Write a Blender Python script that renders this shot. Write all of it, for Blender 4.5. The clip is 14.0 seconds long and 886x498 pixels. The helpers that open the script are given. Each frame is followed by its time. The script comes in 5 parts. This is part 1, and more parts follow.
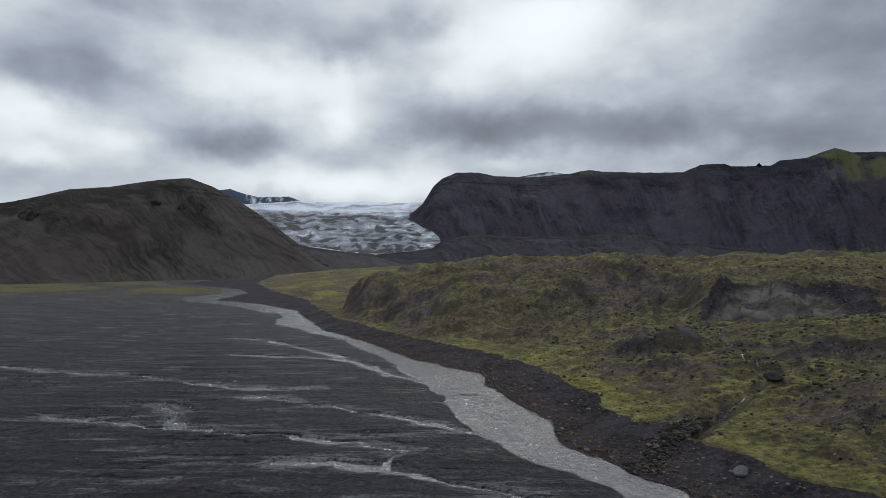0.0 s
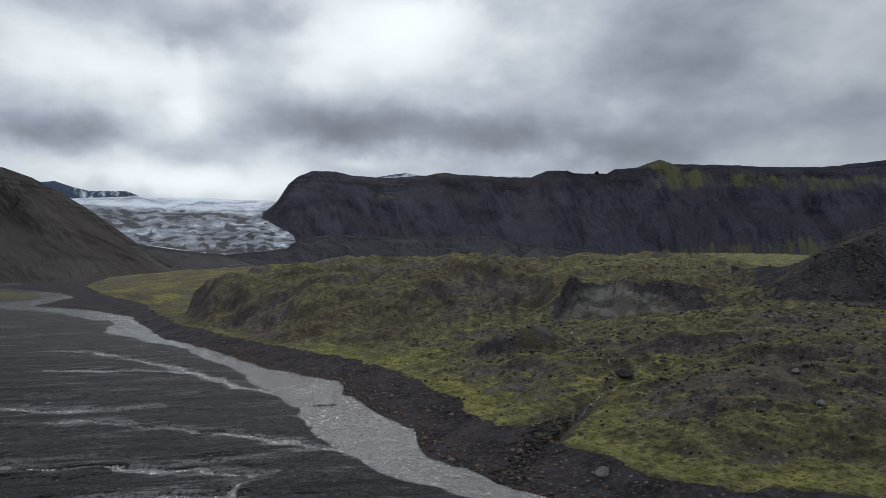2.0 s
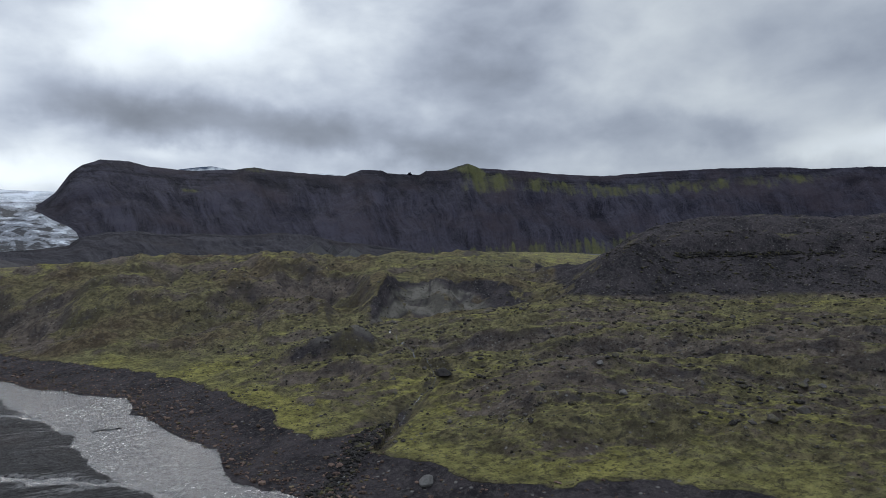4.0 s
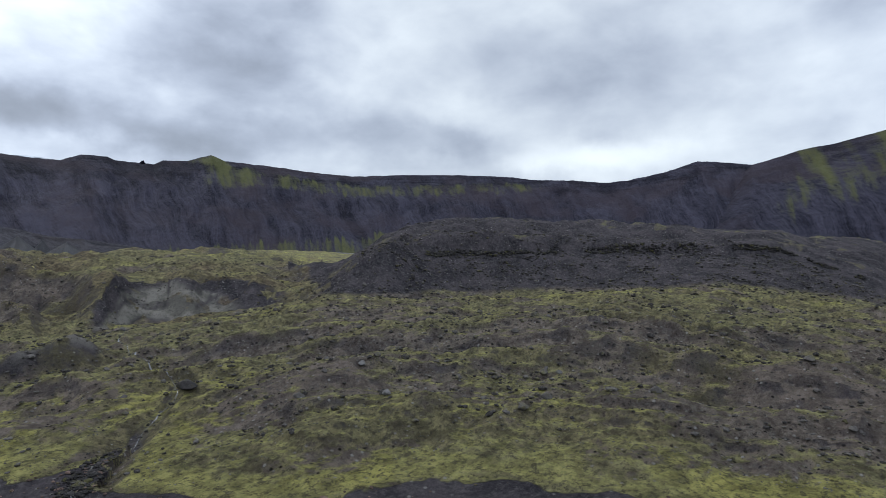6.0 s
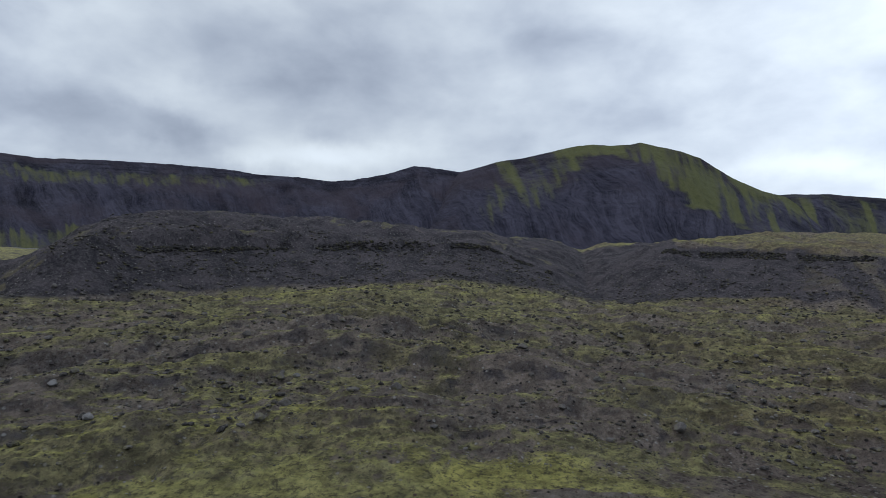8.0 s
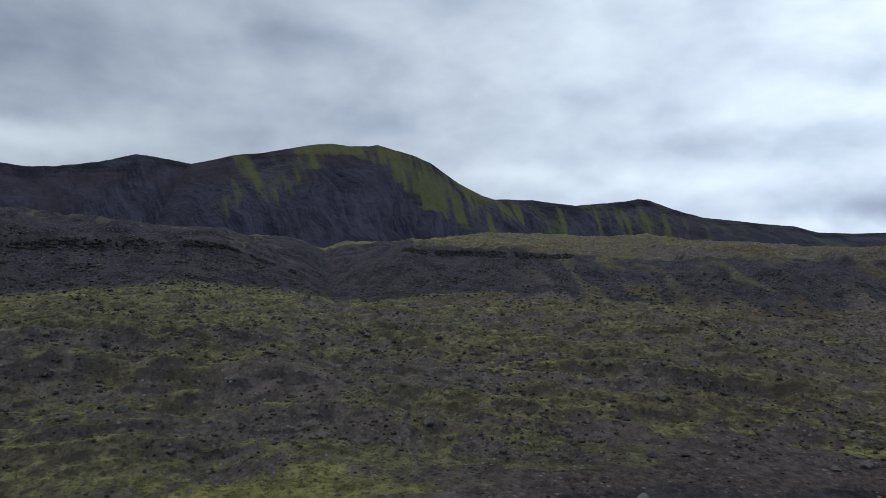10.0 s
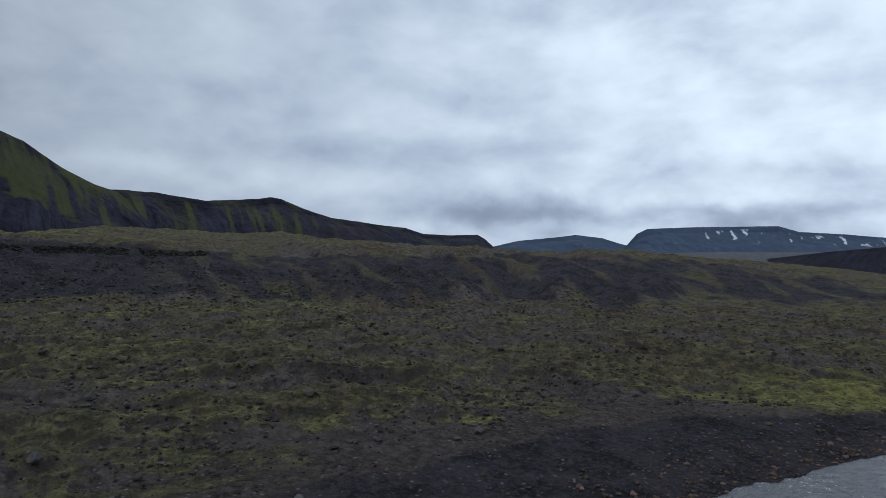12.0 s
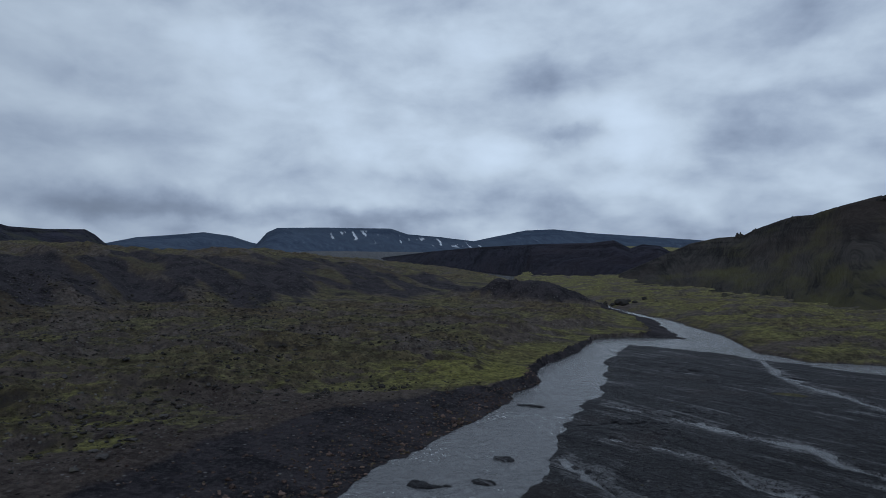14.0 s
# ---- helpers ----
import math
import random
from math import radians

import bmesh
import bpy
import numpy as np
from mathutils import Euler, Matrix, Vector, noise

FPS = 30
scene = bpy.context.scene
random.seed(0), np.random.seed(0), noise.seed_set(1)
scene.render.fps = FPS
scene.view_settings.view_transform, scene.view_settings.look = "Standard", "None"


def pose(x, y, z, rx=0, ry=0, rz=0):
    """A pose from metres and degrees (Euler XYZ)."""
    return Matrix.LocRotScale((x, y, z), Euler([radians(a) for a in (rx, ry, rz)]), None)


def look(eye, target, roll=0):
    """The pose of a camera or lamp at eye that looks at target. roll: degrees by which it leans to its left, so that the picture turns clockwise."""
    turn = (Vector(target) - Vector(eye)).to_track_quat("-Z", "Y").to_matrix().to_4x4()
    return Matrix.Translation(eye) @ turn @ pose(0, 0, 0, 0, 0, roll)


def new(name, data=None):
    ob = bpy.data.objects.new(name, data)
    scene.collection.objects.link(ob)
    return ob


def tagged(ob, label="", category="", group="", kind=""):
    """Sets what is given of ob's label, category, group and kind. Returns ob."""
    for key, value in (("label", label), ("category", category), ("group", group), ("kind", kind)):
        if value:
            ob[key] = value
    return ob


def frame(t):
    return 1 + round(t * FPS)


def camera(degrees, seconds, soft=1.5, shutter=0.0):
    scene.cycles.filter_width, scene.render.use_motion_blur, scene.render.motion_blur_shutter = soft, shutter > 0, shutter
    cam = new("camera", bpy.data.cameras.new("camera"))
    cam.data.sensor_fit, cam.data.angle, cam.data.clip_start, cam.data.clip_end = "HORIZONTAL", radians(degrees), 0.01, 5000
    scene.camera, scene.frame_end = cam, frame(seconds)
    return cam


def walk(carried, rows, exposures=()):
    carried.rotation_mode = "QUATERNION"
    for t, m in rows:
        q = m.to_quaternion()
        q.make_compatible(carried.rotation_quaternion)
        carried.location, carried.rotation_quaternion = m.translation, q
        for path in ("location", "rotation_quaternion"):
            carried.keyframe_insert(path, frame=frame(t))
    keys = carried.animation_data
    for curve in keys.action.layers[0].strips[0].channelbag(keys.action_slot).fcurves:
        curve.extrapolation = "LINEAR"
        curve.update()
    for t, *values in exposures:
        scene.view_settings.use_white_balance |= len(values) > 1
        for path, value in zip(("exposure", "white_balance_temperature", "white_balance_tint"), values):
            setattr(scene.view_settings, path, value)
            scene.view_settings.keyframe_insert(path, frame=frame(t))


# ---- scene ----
# A valley in the highlands: metres, z up, the river's water at z = 0, the drone about 16 m over it.
cam = camera(70.8, 14.0, soft=0.5)
PATH = [  # seconds, x, y, z, pitch, roll, turn
    (0.0, 0.00, 0.00, 16.00, 1.13, -0.15, -0.00),
    (0.5, 0.03, 1.00, 16.06, 1.14, -0.13, -2.75),
    (1.0, -0.01, 1.90, 16.07, 1.18, -0.13, -5.90),
    (1.5, -0.01, 2.78, 16.08, 1.18, -0.14, -9.38),
    (2.0, 0.01, 3.71, 16.10, 1.18, -0.11, -13.07),
    (2.5, 0.13, 4.63, 16.12, 1.14, -0.07, -16.88),
    (3.0, 0.33, 5.52, 16.13, 1.09, -0.02, -20.92),
    (3.5, 0.58, 6.39, 16.13, 1.07, 0.02, -25.27),
    (4.0, 0.83, 7.25, 16.12, 1.07, 0.04, -30.04),
    (4.5, 1.07, 8.08, 16.10, 1.08, 0.05, -35.33),
    (5.0, 1.25, 8.90, 16.06, 1.05, 0.01, -41.22),
    (5.5, 1.61, 9.68, 16.01, 1.00, -0.04, -47.04),
    (6.0, 2.01, 10.39, 16.02, 0.95, -0.10, -52.77),
    (6.5, 2.39, 11.09, 16.03, 0.89, -0.18, -58.49),
    (7.0, 2.94, 11.85, 16.00, 0.85, -0.25, -64.34),
    (7.5, 3.49, 12.40, 15.99, 0.82, -0.29, -70.71),
    (8.0, 4.01, 12.87, 15.95, 0.78, -0.27, -77.71),
    (8.5, 4.49, 13.24, 15.97, 0.75, -0.20, -83.82),
    (9.0, 4.95, 13.53, 16.01, 0.72, -0.13, -89.50),
    (9.5, 5.40, 13.76, 16.07, 0.69, -0.08, -95.18),
    (10.0, 5.87, 13.94, 16.12, 0.66, -0.07, -101.30),
    (10.5, 6.37, 14.09, 16.15, 0.62, -0.09, -108.31),
    (11.0, 6.92, 14.22, 16.14, 0.57, -0.14, -116.66),
    (11.5, 7.50, 14.40, 16.11, 0.54, -0.17, -125.40),
    (12.0, 8.14, 14.39, 16.07, 0.51, -0.19, -134.20),
    (12.5, 8.74, 14.31, 16.01, 0.50, -0.22, -143.35),
    (13.0, 9.11, 14.26, 16.03, 0.51, -0.32, -151.80),
    (13.5, 9.42, 14.36, 16.04, 0.53, -0.42, -159.73),
    (14.0, 9.66, 14.39, 16.10, 0.57, -0.50, -167.28),
]
walk(cam, [(t, pose(x, y, z, 90 + p, r, w)) for t, x, y, z, p, r, w in PATH],
     [(0, -0.32, 6500, 10), (2, -0.30, 6480, 10), (4.5, 0.04, 6270, 10), (5.5, 0.30, 6230, 10), (6.5, 0.42, 6200, 10), (7.3, 0.20, 6170, 10), (8, 0.10, 6130, 10), (10.5, -0.38, 5900, 9), (11, -0.46, 5860, 9), (12, -0.74, 5760, 9), (13, -1.02, 5660, 9), (14, -1.22, 5560, 9)])

# ---------------------------------------------------------------- light
SUN_AZ, SUN_EL = 6.0, 38.0            # degrees from +y towards +x, and up: behind the cloud over the glacier
world = bpy.data.worlds.new("overcast_sky")
scene.world = world
world.use_nodes = True


class Nodes:
    """Short hand for node trees."""

    def __init__(self, tree):
        self.tree = tree

    def add(self, kind, _in=None, op=None, attribute=None):
        n = self.tree.nodes.new(kind)
        if op:
            n.operation = op
        if attribute:
            n.attribute_name = attribute
        for k, v in (_in or {}).items():
            self.plug(n.inputs[k], v)
        return n

    def plug(self, socket, v):
        if hasattr(v, "is_output"):
            self.tree.links.new(v, socket)
        else:
            socket.default_value = v

    def math(self, op, a, b=0.0, clamp=False):
        n = self.add("ShaderNodeMath", {0: a, 1: b}, op)
        n.use_clamp = clamp
        return n.outputs[0]

    def noise(self, vec, scale, detail=5.0, rough=0.55, distort=0.0):
        return self.add("ShaderNodeTexNoise", {"Vector": vec, "Scale": scale, "Detail": detail, "Roughness": rough, "Distortion": distort}).outputs["Fac"]

    def range(self, v, a, b, c=0.0, d=1.0, smooth=True):
        n = self.add("ShaderNodeMapRange", {"Value": v, "From Min": a, "From Max": b, "To Min": c, "To Max": d})
        n.interpolation_type = "SMOOTHSTEP" if smooth else "LINEAR"
        return n.outputs[0]

    def mix(self, f, a, b, blend="MIX"):
        n = self.add("ShaderNodeMix")
        n.data_type, n.blend_type = "RGBA", blend
        self.plug(n.inputs[0], f)
        self.plug(n.inputs[6], a if hasattr(a, "is_output") else (*a, 1))
        self.plug(n.inputs[7], b if hasattr(b, "is_output") else (*b, 1))
        return n.outputs[2]

    def vec(self, op, a, b=(0, 0, 0)):
        n = self.add("ShaderNodeVectorMath", {0: a, 1: b}, op)
        return n.outputs["Value"] if op in ("DOT_PRODUCT", "LENGTH") else n.outputs[0]

    def scaled(self, v, s):
        return self.vec("MULTIPLY", v, s)


# bearing, height, their spreads in degrees, and how much lighter (thin cloud) or darker (thick cloud)
CLOUDS_NORTH = [(-17, 15.4, 5.2, 1.9, 1.6), (-10, 15.7, 3.0, 1.7, 1.0), (7, 20.1, 6.2, 2.5, 2.0), (12, 21.9, 4.0, 1.6, 1.2), (2, 16.4, 3.1, 1.7, 0.7), (-34, 11.4, 3.8, 1.6, 1.6), (-33, 8.0, 2.9, 0.7, 1.1),
                (-28, 9.8, 2.4, 1.0, 0.9), (-9, 12.6, 2.0, 1.4, 1.2), (-10, 7.0, 7.6, 1.2, 1.7), (-32, 15.2, 4.5, 2.3, -0.8), (-19, 9.9, 4.4, 1.4, -1.3), (-24, 20.4, 7.9, 1.9, -0.7),
                (-4, 20.6, 3.6, 1.6, -0.8), (-9, 18.8, 2.5, 1.6, -0.6), (3, 12.3, 6.2, 1.3, -1.1), (14, 11.9, 8.8, 1.9, -1.4), (28, 10.0, 8.2, 1.8, -1.0), (31, 16.3, 5.7, 3.3, -0.8)]
CLOUDS_EAST = [(10, 17.6, 5.0, 1.9, 0.6), (7, 9.5, 2.5, 0.7, 0.9), (21, 9.6, 3.7, 0.8, 0.7), (47, 18.6, 5.7, 2.1, 0.8), (54, 13.7, 2.5, 1.7, 0.8), (67, 9.1, 6.6, 1.4, 1.9), (61, 8.6, 2.3, 0.8, 0.8),
               (33, 11.5, 10.0, 2.2, -0.7), (46, 11.2, 5.0, 1.8, -0.8), (55, 10.1, 3.9, 1.6, -1.4), (66, 17.0, 7.4, 2.8, -0.8), (36, 17, 6, 3, -0.4), (37, 21.6, 5.7, 1.6, -0.4), (60, 16.6, 3.8, 1.6, 0.4), (107, 7.4, 4.6, 0.8, 0.6),
               (88, 19.1, 6.1, 1.6, -0.5), (103, 13.8, 5.1, 1.6, -0.5), (95, 12.7, 8.1, 1.2, -0.4), (100, 16, 14, 8, 0.25), (90, 11, 7, 3, -0.3)]
CLOUDS_SOUTH = [(142, 17.1, 7.7, 3.0, 0.05), (117, 6.3, 7.8, 0.7, 0.5), (123, 9.3, 12.8, 1.1, -0.6), (140, 4.2, 9.7, 1.0, -1.0), (148, 15.5, 7.0, 2.8, 0.3), (184, 10.8, 3.8, 2.7, 0.9), (168, 8.4, 9.3, 1.8, 0.6),
                (202, 11.3, 1.8, 0.8, 1.2), (188, 6.1, 2.7, 0.8, 0.5), (135, 13.6, 4.1, 1.9, -0.8), (178, 10.6, 4.0, 0.8, -1.2), (176, 15.3, 5.6, 1.7, -0.8), (197, 13.2, 3.9, 1.7, -1.0), (192, 10.1, 2.3, 0.8, -0.6),
                (135, 5.1, 5.2, 1.2, -0.6), (156, 3.4, 15.9, 0.8, -1.2), (178, 5.0, 4.5, 0.6, -0.6), (152, 20.8, 9.7, 1.8, -0.6), (165, 15, 45, 12, 0.9)]


def build_world():
    world.node_tree.nodes.clear()
    n = Nodes(world.node_tree)
    out = n.add("ShaderNodeOutputWorld")
    sky = n.add("ShaderNodeTexSky")
    sky.sky_type, sky.sun_disc, sky.sun_elevation, sky.sun_rotation = "NISHITA", False, radians(SUN_EL), radians(SUN_AZ)
    way = n.add("ShaderNodeTexCoord").outputs["Generated"]
    sep = n.add("ShaderNodeSeparateXYZ", {0: way})
    x, y, z = sep.outputs
    # the cloud deck is a flat layer, seen in perspective
    up = n.math("MAXIMUM", n.math("ADD", z, 0.40), 0.1)
    flat = n.add("ShaderNodeCombineXYZ", {0: n.math("DIVIDE", x, up), 1: n.math("DIVIDE", y, up), 2: 0.0}).outputs[0]
    mid = n.noise(flat, 3.4, 4, 0.42, 0.2)
    soft = n.noise(n.scaled(way, (1, 1, 1.9)), 7.5, 8, 0.52, 0.15)
    lump = n.math("ADD", n.math("MULTIPLY", mid, 0.45), n.math("MULTIPLY", soft, 0.55))
    lump = n.math("MULTIPLY", n.math("SUBTRACT", lump, 0.5), 4.6)
    # thick and thin parts of the deck, by bearing and height in degrees
    wob = n.math("MULTIPLY", n.math("SUBTRACT", n.noise(way, 9.0, 5, 0.55), 0.5), 8.0)
    turn = n.math("MULTIPLY", n.math("ARCTAN2", x, y), 180 / math.pi)
    east = n.math("ADD", n.math("MODULO", n.math("ADD", turn, 450.0), 360.0), -90.0)
    bearing = n.math("ADD", east, wob)
    height = n.math("ADD", n.math("MULTIPLY", n.math("ARCSINE", z), 180 / math.pi), n.math("MULTIPLY", wob, 0.45))
    total = n.math("ADD", 0.25, n.math("MULTIPLY", lump, n.math("MULTIPLY", n.range(east, 25.0, 60.0, 1.0, 0.7), n.range(east, 120.0, 165.0, 1.0, 2.0))))
    for a, e, wa, we, g in CLOUDS_NORTH + [(*c[:4], 0.62 * c[4]) for c in CLOUDS_EAST + CLOUDS_SOUTH]:
        da = n.math("DIVIDE", n.math("SUBTRACT", bearing, a), wa)
        de = n.math("DIVIDE", n.math("SUBTRACT", height, e), we)
        q = n.math("ADD", n.math("MULTIPLY", da, da), n.math("MULTIPLY", de, de))
        total = n.math("ADD", total, n.math("MULTIPLY", n.math("EXPONENT", n.math("MULTIPLY", q, -0.8)), 1.25 * g))
    level = n.math("MULTIPLY", n.math("ADD", 0.13, n.math("DIVIDE", 0.93, n.math("ADD", 1.0, n.math("EXPONENT", n.math("MULTIPLY", n.math("SUBTRACT", total, 0.18), -1.05))))), n.math("MULTIPLY", n.range(z, 0.36, 0.95, 1.0, 2.1), n.math("MULTIPLY", n.range(east, 10.0, 55.0, 1.20, 0.88), n.range(east, 60.0, 165.0, 1.0, 1.98))))
    tone = n.range(total, -1.0, 1.2)
    tint = n.mix(tone, (0.85, 0.955, 1.15), (0.93, 1.0, 1.05))
    cloud = n.scaled(tint, n.add("ShaderNodeCombineXYZ", {0: level, 1: level, 2: level}).outputs[0])
    clear = n.scaled(sky.outputs[0], (0.1, 0.1, 0.1))
    col = n.mix(0.95, clear, cloud)
    bg = n.add("ShaderNodeBackground", {"Color": col, "Strength": 1.0})
    n.tree.links.new(bg.outputs[0], out.inputs[0])


build_world()
sun_data = bpy.data.lights.new("sun", "SUN")
sun_data.energy, sun_data.angle, sun_data.color = 1.35, radians(14), (1.0, 0.96, 0.9)
sun = new("sun", sun_data)
sun.matrix_world = look((300 * math.sin(radians(SUN_AZ)), 300 * math.cos(radians(SUN_AZ)), 300 * math.tan(radians(SUN_EL))), (0, 0, 0))


# ---------------------------------------------------------------- materials
def material(name):
    m = bpy.data.materials.new(name)
    m.use_nodes = True
    m.node_tree.nodes.clear()
    n = Nodes(m.node_tree)
    out = n.add("ShaderNodeOutputMaterial")
    bsdf = n.add("ShaderNodeBsdfPrincipled")
    n.tree.links.new(bsdf.outputs[0], out.inputs[0])
    return m, n, bsdf


def bump(n, bsdf, height, strength, distance):
    b = n.add("ShaderNodeBump", {"Height": height, "Strength": strength, "Distance": distance})
    n.tree.links.new(b.outputs[0], bsdf.inputs["Normal"])


def ground_material():
    m, n, bsdf = material("moss_and_black_gravel")
    pos = n.add("ShaderNodeNewGeometry").outputs["Position"]
    zone = n.add("ShaderNodeAttribute", attribute="zone")
    moss, bed, scree = n.add("ShaderNodeSeparateColor", {0: zone.outputs["Color"]}).outputs
    pale = n.add("ShaderNodeAttribute", attribute="pale").outputs["Fac"]
    fine = n.noise(pos, 1.9, 6, 0.78)
    mid = n.noise(pos, 0.5, 7, 0.72)
    wide = n.noise(pos, 0.05, 4, 0.6)
    cell = n.add("ShaderNodeTexVoronoi", {"Vector": pos, "Scale": 2.3})
    grain = n.add("ShaderNodeSeparateColor", {0: cell.outputs["Color"]}).outputs[0]
    stony = n.range(cell.outputs["Distance"], 0.45, 0.15)
    clump = n.range(n.noise(pos, 0.85, 7, 0.72), 0.40, 0.60, 0.80, 1.24)
    # moss over dark earth and stones
    lush = n.add("ShaderNodeAttribute", attribute="lush").outputs["Fac"]
    earth = n.mix(n.range(mid, 0.36, 0.64), (0.060, 0.049, 0.042), (0.115, 0.097, 0.082))
    earth = n.mix(n.range(fine, 0.46, 0.68, 0, 0.7), earth, (0.125, 0.116, 0.106))
    # near-black specks paint the shade of small stones into the earth
    earth = n.mix(n.range(fine, 0.47, 0.33, 0, 0.85), earth, (0.013, 0.012, 0.012))
    rust = n.add("ShaderNodeAttribute", attribute="rust").outputs["Fac"]
    earth = n.mix(n.math("MULTIPLY", rust, 0.7), earth, n.mix(n.range(fine, 0.38, 0.64), (0.026, 0.020, 0.019), (0.088, 0.070, 0.063)))
    earth = n.mix(n.range(wide, 0.40, 0.62, 0, 0.5), earth, (0.105, 0.086, 0.074))
    dull = n.mix(n.range(mid, 0.36, 0.62), (0.082, 0.079, 0.042), (0.152, 0.144, 0.073))
    rich = n.mix(n.range(mid, 0.36, 0.62), (0.130, 0.123, 0.040), (0.225, 0.212, 0.068))
    brown = n.add("ShaderNodeAttribute", attribute="brown").outputs["Fac"]
    dull = n.mix(n.math("MULTIPLY", brown, n.range(wide, 0.3, 0.6, 0.45, 1.0)), dull, n.mix(n.range(mid, 0.36, 0.62), (0.056, 0.043, 0.031), (0.112, 0.088, 0.058)))
    green = n.mix(n.math("ADD", lush, n.math("MULTIPLY", n.math("SUBTRACT", mid, 0.5), 0.8), True), dull, rich)
    # dark and pale specks put the shading of small bumps into the moss
    green = n.mix(n.range(fine, 0.47, 0.62, 0, 0.85), green, (0.040, 0.036, 0.026))
    green = n.mix(n.range(fine, 0.44, 0.30, 0, 0.4), green, (0.205, 0.192, 0.090))
    cover = n.math("ADD", moss, n.math("ADD", n.math("MULTIPLY", n.math("SUBTRACT", mid, 0.5), 0.8), n.math("MULTIPLY", n.math("SUBTRACT", fine, 0.5), 1.7)))
    col = n.mix(n.range(cover, 0.27, 0.66), earth, green)
    rock = n.math("MULTIPLY", stony, n.range(moss, 1.0, 0.45))
    col = n.mix(n.math("MULTIPLY", n.range(grain, 0.84, 0.94), rock), col, (0.160, 0.152, 0.143))
    col = n.mix(n.math("MULTIPLY", n.range(grain, 0.14, 0.07), rock), col, (0.010, 0.009, 0.009))
    # black river gravel, with paler dried silt along the channels
    northward = n.range(n.add("ShaderNodeSeparateXYZ", {0: pos}).outputs[1], -18.0, 18.0)
    lay = n.add("ShaderNodeVectorRotate", {"Vector": pos, "Axis": (0, 0, 1), "Angle": radians(40)}).outputs[0]
    streak_n = n.noise(n.scaled(pos, (0.16, 1.0, 1.0)), 0.55, 9, 0.68, 1.2)
    streak_s = n.noise(n.scaled(lay, (0.16, 1.0, 1.0)), 0.55, 9, 0.68, 1.2)
    streak = n.math("ADD", n.math("MULTIPLY", streak_n, northward), n.math("MULTIPLY", streak_s, n.math("SUBTRACT", 1.0, northward)))
    grit = n.noise(pos, 3.2, 6, 0.85)
    broad = n.noise(n.scaled(pos, (0.5, 1.0, 1.0)), 0.12, 5, 0.6, 0.8)
    pebble = n.add("ShaderNodeTexVoronoi", {"Vector": pos, "Scale": 3.3})
    speck = n.add("ShaderNodeSeparateColor", {0: pebble.outputs["Color"]}).outputs[0]
    dot = n.range(pebble.outputs["Distance"], 0.42, 0.18)
    gravel = n.mix(n.range(grit, 0.36, 0.66), (0.005, 0.005, 0.006), (0.060, 0.059, 0.064))
    gravel = n.mix(n.range(broad, 0.36, 0.60, 0, 0.6), gravel, n.mix(n.range(grit, 0.4, 0.62), (0.012, 0.012, 0.014), (0.048, 0.047, 0.051)))
    gravel = n.mix(n.math("MULTIPLY", n.math("MULTIPLY", n.range(speck, 0.74, 0.96, 0, 0.9), dot), n.range(streak, 0.40, 0.58)), gravel, (0.105, 0.100, 0.102))
    gravel = n.mix(n.math("MULTIPLY", n.math("MULTIPLY", n.range(n.math("ADD", streak, n.math("MULTIPLY", pale, 0.17)), 0.55, 0.67, 0, 0.85), n.range(grit, 0.40, 0.54)), n.range(broad, 0.36, 0.52, 0.35, 1.0)), gravel, (0.190, 0.189, 0.193))
    gravel = n.mix(n.range(streak, 0.47, 0.37, 0, 0.85), gravel, (0.006, 0.006, 0.008))
    gravel = n.mix(n.range(n.noise(pos, 0.09, 3, 0.5), 0.56, 0.68, 0, 0.4), gravel, (0.034, 0.026, 0.025))
    col = n.mix(bed, col, gravel)
    col = n.mix(1.0, col, clump, "MULTIPLY")
    # bare scree of banks and mesa fronts: fine dark soil, rusty in places, with few stones
    soil = n.noise(pos, 0.22, 6, 0.7)
    stone = n.mix(n.range(soil, 0.36, 0.62), (0.015, 0.014, 0.017), (0.041, 0.036, 0.040))
    stone = n.mix(n.range(fine, 0.44, 0.70, 0, 0.6), stone, (0.080, 0.075, 0.074))
    stone = n.mix(n.range(fine, 0.46, 0.32, 0, 0.6), stone, (0.012, 0.011, 0.012))
    stone = n.mix(n.math("MULTIPLY", n.range(grain, 0.90, 0.97), stony), stone, (0.140, 0.134, 0.130))
    silt = n.mix(n.range(soil, 0.40, 0.60), (0.072, 0.068, 0.060), (0.135, 0.127, 0.112))
    silt = n.mix(n.range(fine, 0.5, 0.66, 0, 0.7), silt, (0.034, 0.032, 0.031))
    stone = n.mix(n.math("MULTIPLY", pale, n.math("SUBTRACT", 1.0, bed)), stone, silt)
    edge = n.math("ADD", scree, n.math("MULTIPLY", n.math("SUBTRACT", mid, 0.5), 0.9))
    scree_f = n.range(edge, 0.30, 0.70)
    col = n.mix(scree_f, col, stone)
    n.plug(bsdf.inputs["Base Color"], col)
    n.plug(bsdf.inputs["Roughness"], n.mix(bed, (0.95, 0.95, 0.95), (0.6, 0.6, 0.6)))
    n.plug(bsdf.inputs["Specular IOR Level"], n.math("ADD", 0.03, n.math("MULTIPLY", bed, 0.04)))
    relief = n.math("ADD", fine, n.math("ADD", n.math("MULTIPLY", mid, 0.7), n.math("MULTIPLY", n.math("MULTIPLY", stony, n.range(grain, 0.85, 0.95)), 0.5)))
    bump(n, bsdf, n.math("MULTIPLY", relief, n.range(scree_f, 0.0, 1.0, 1.0, 0.6)), 1.0, 0.8)
    return m


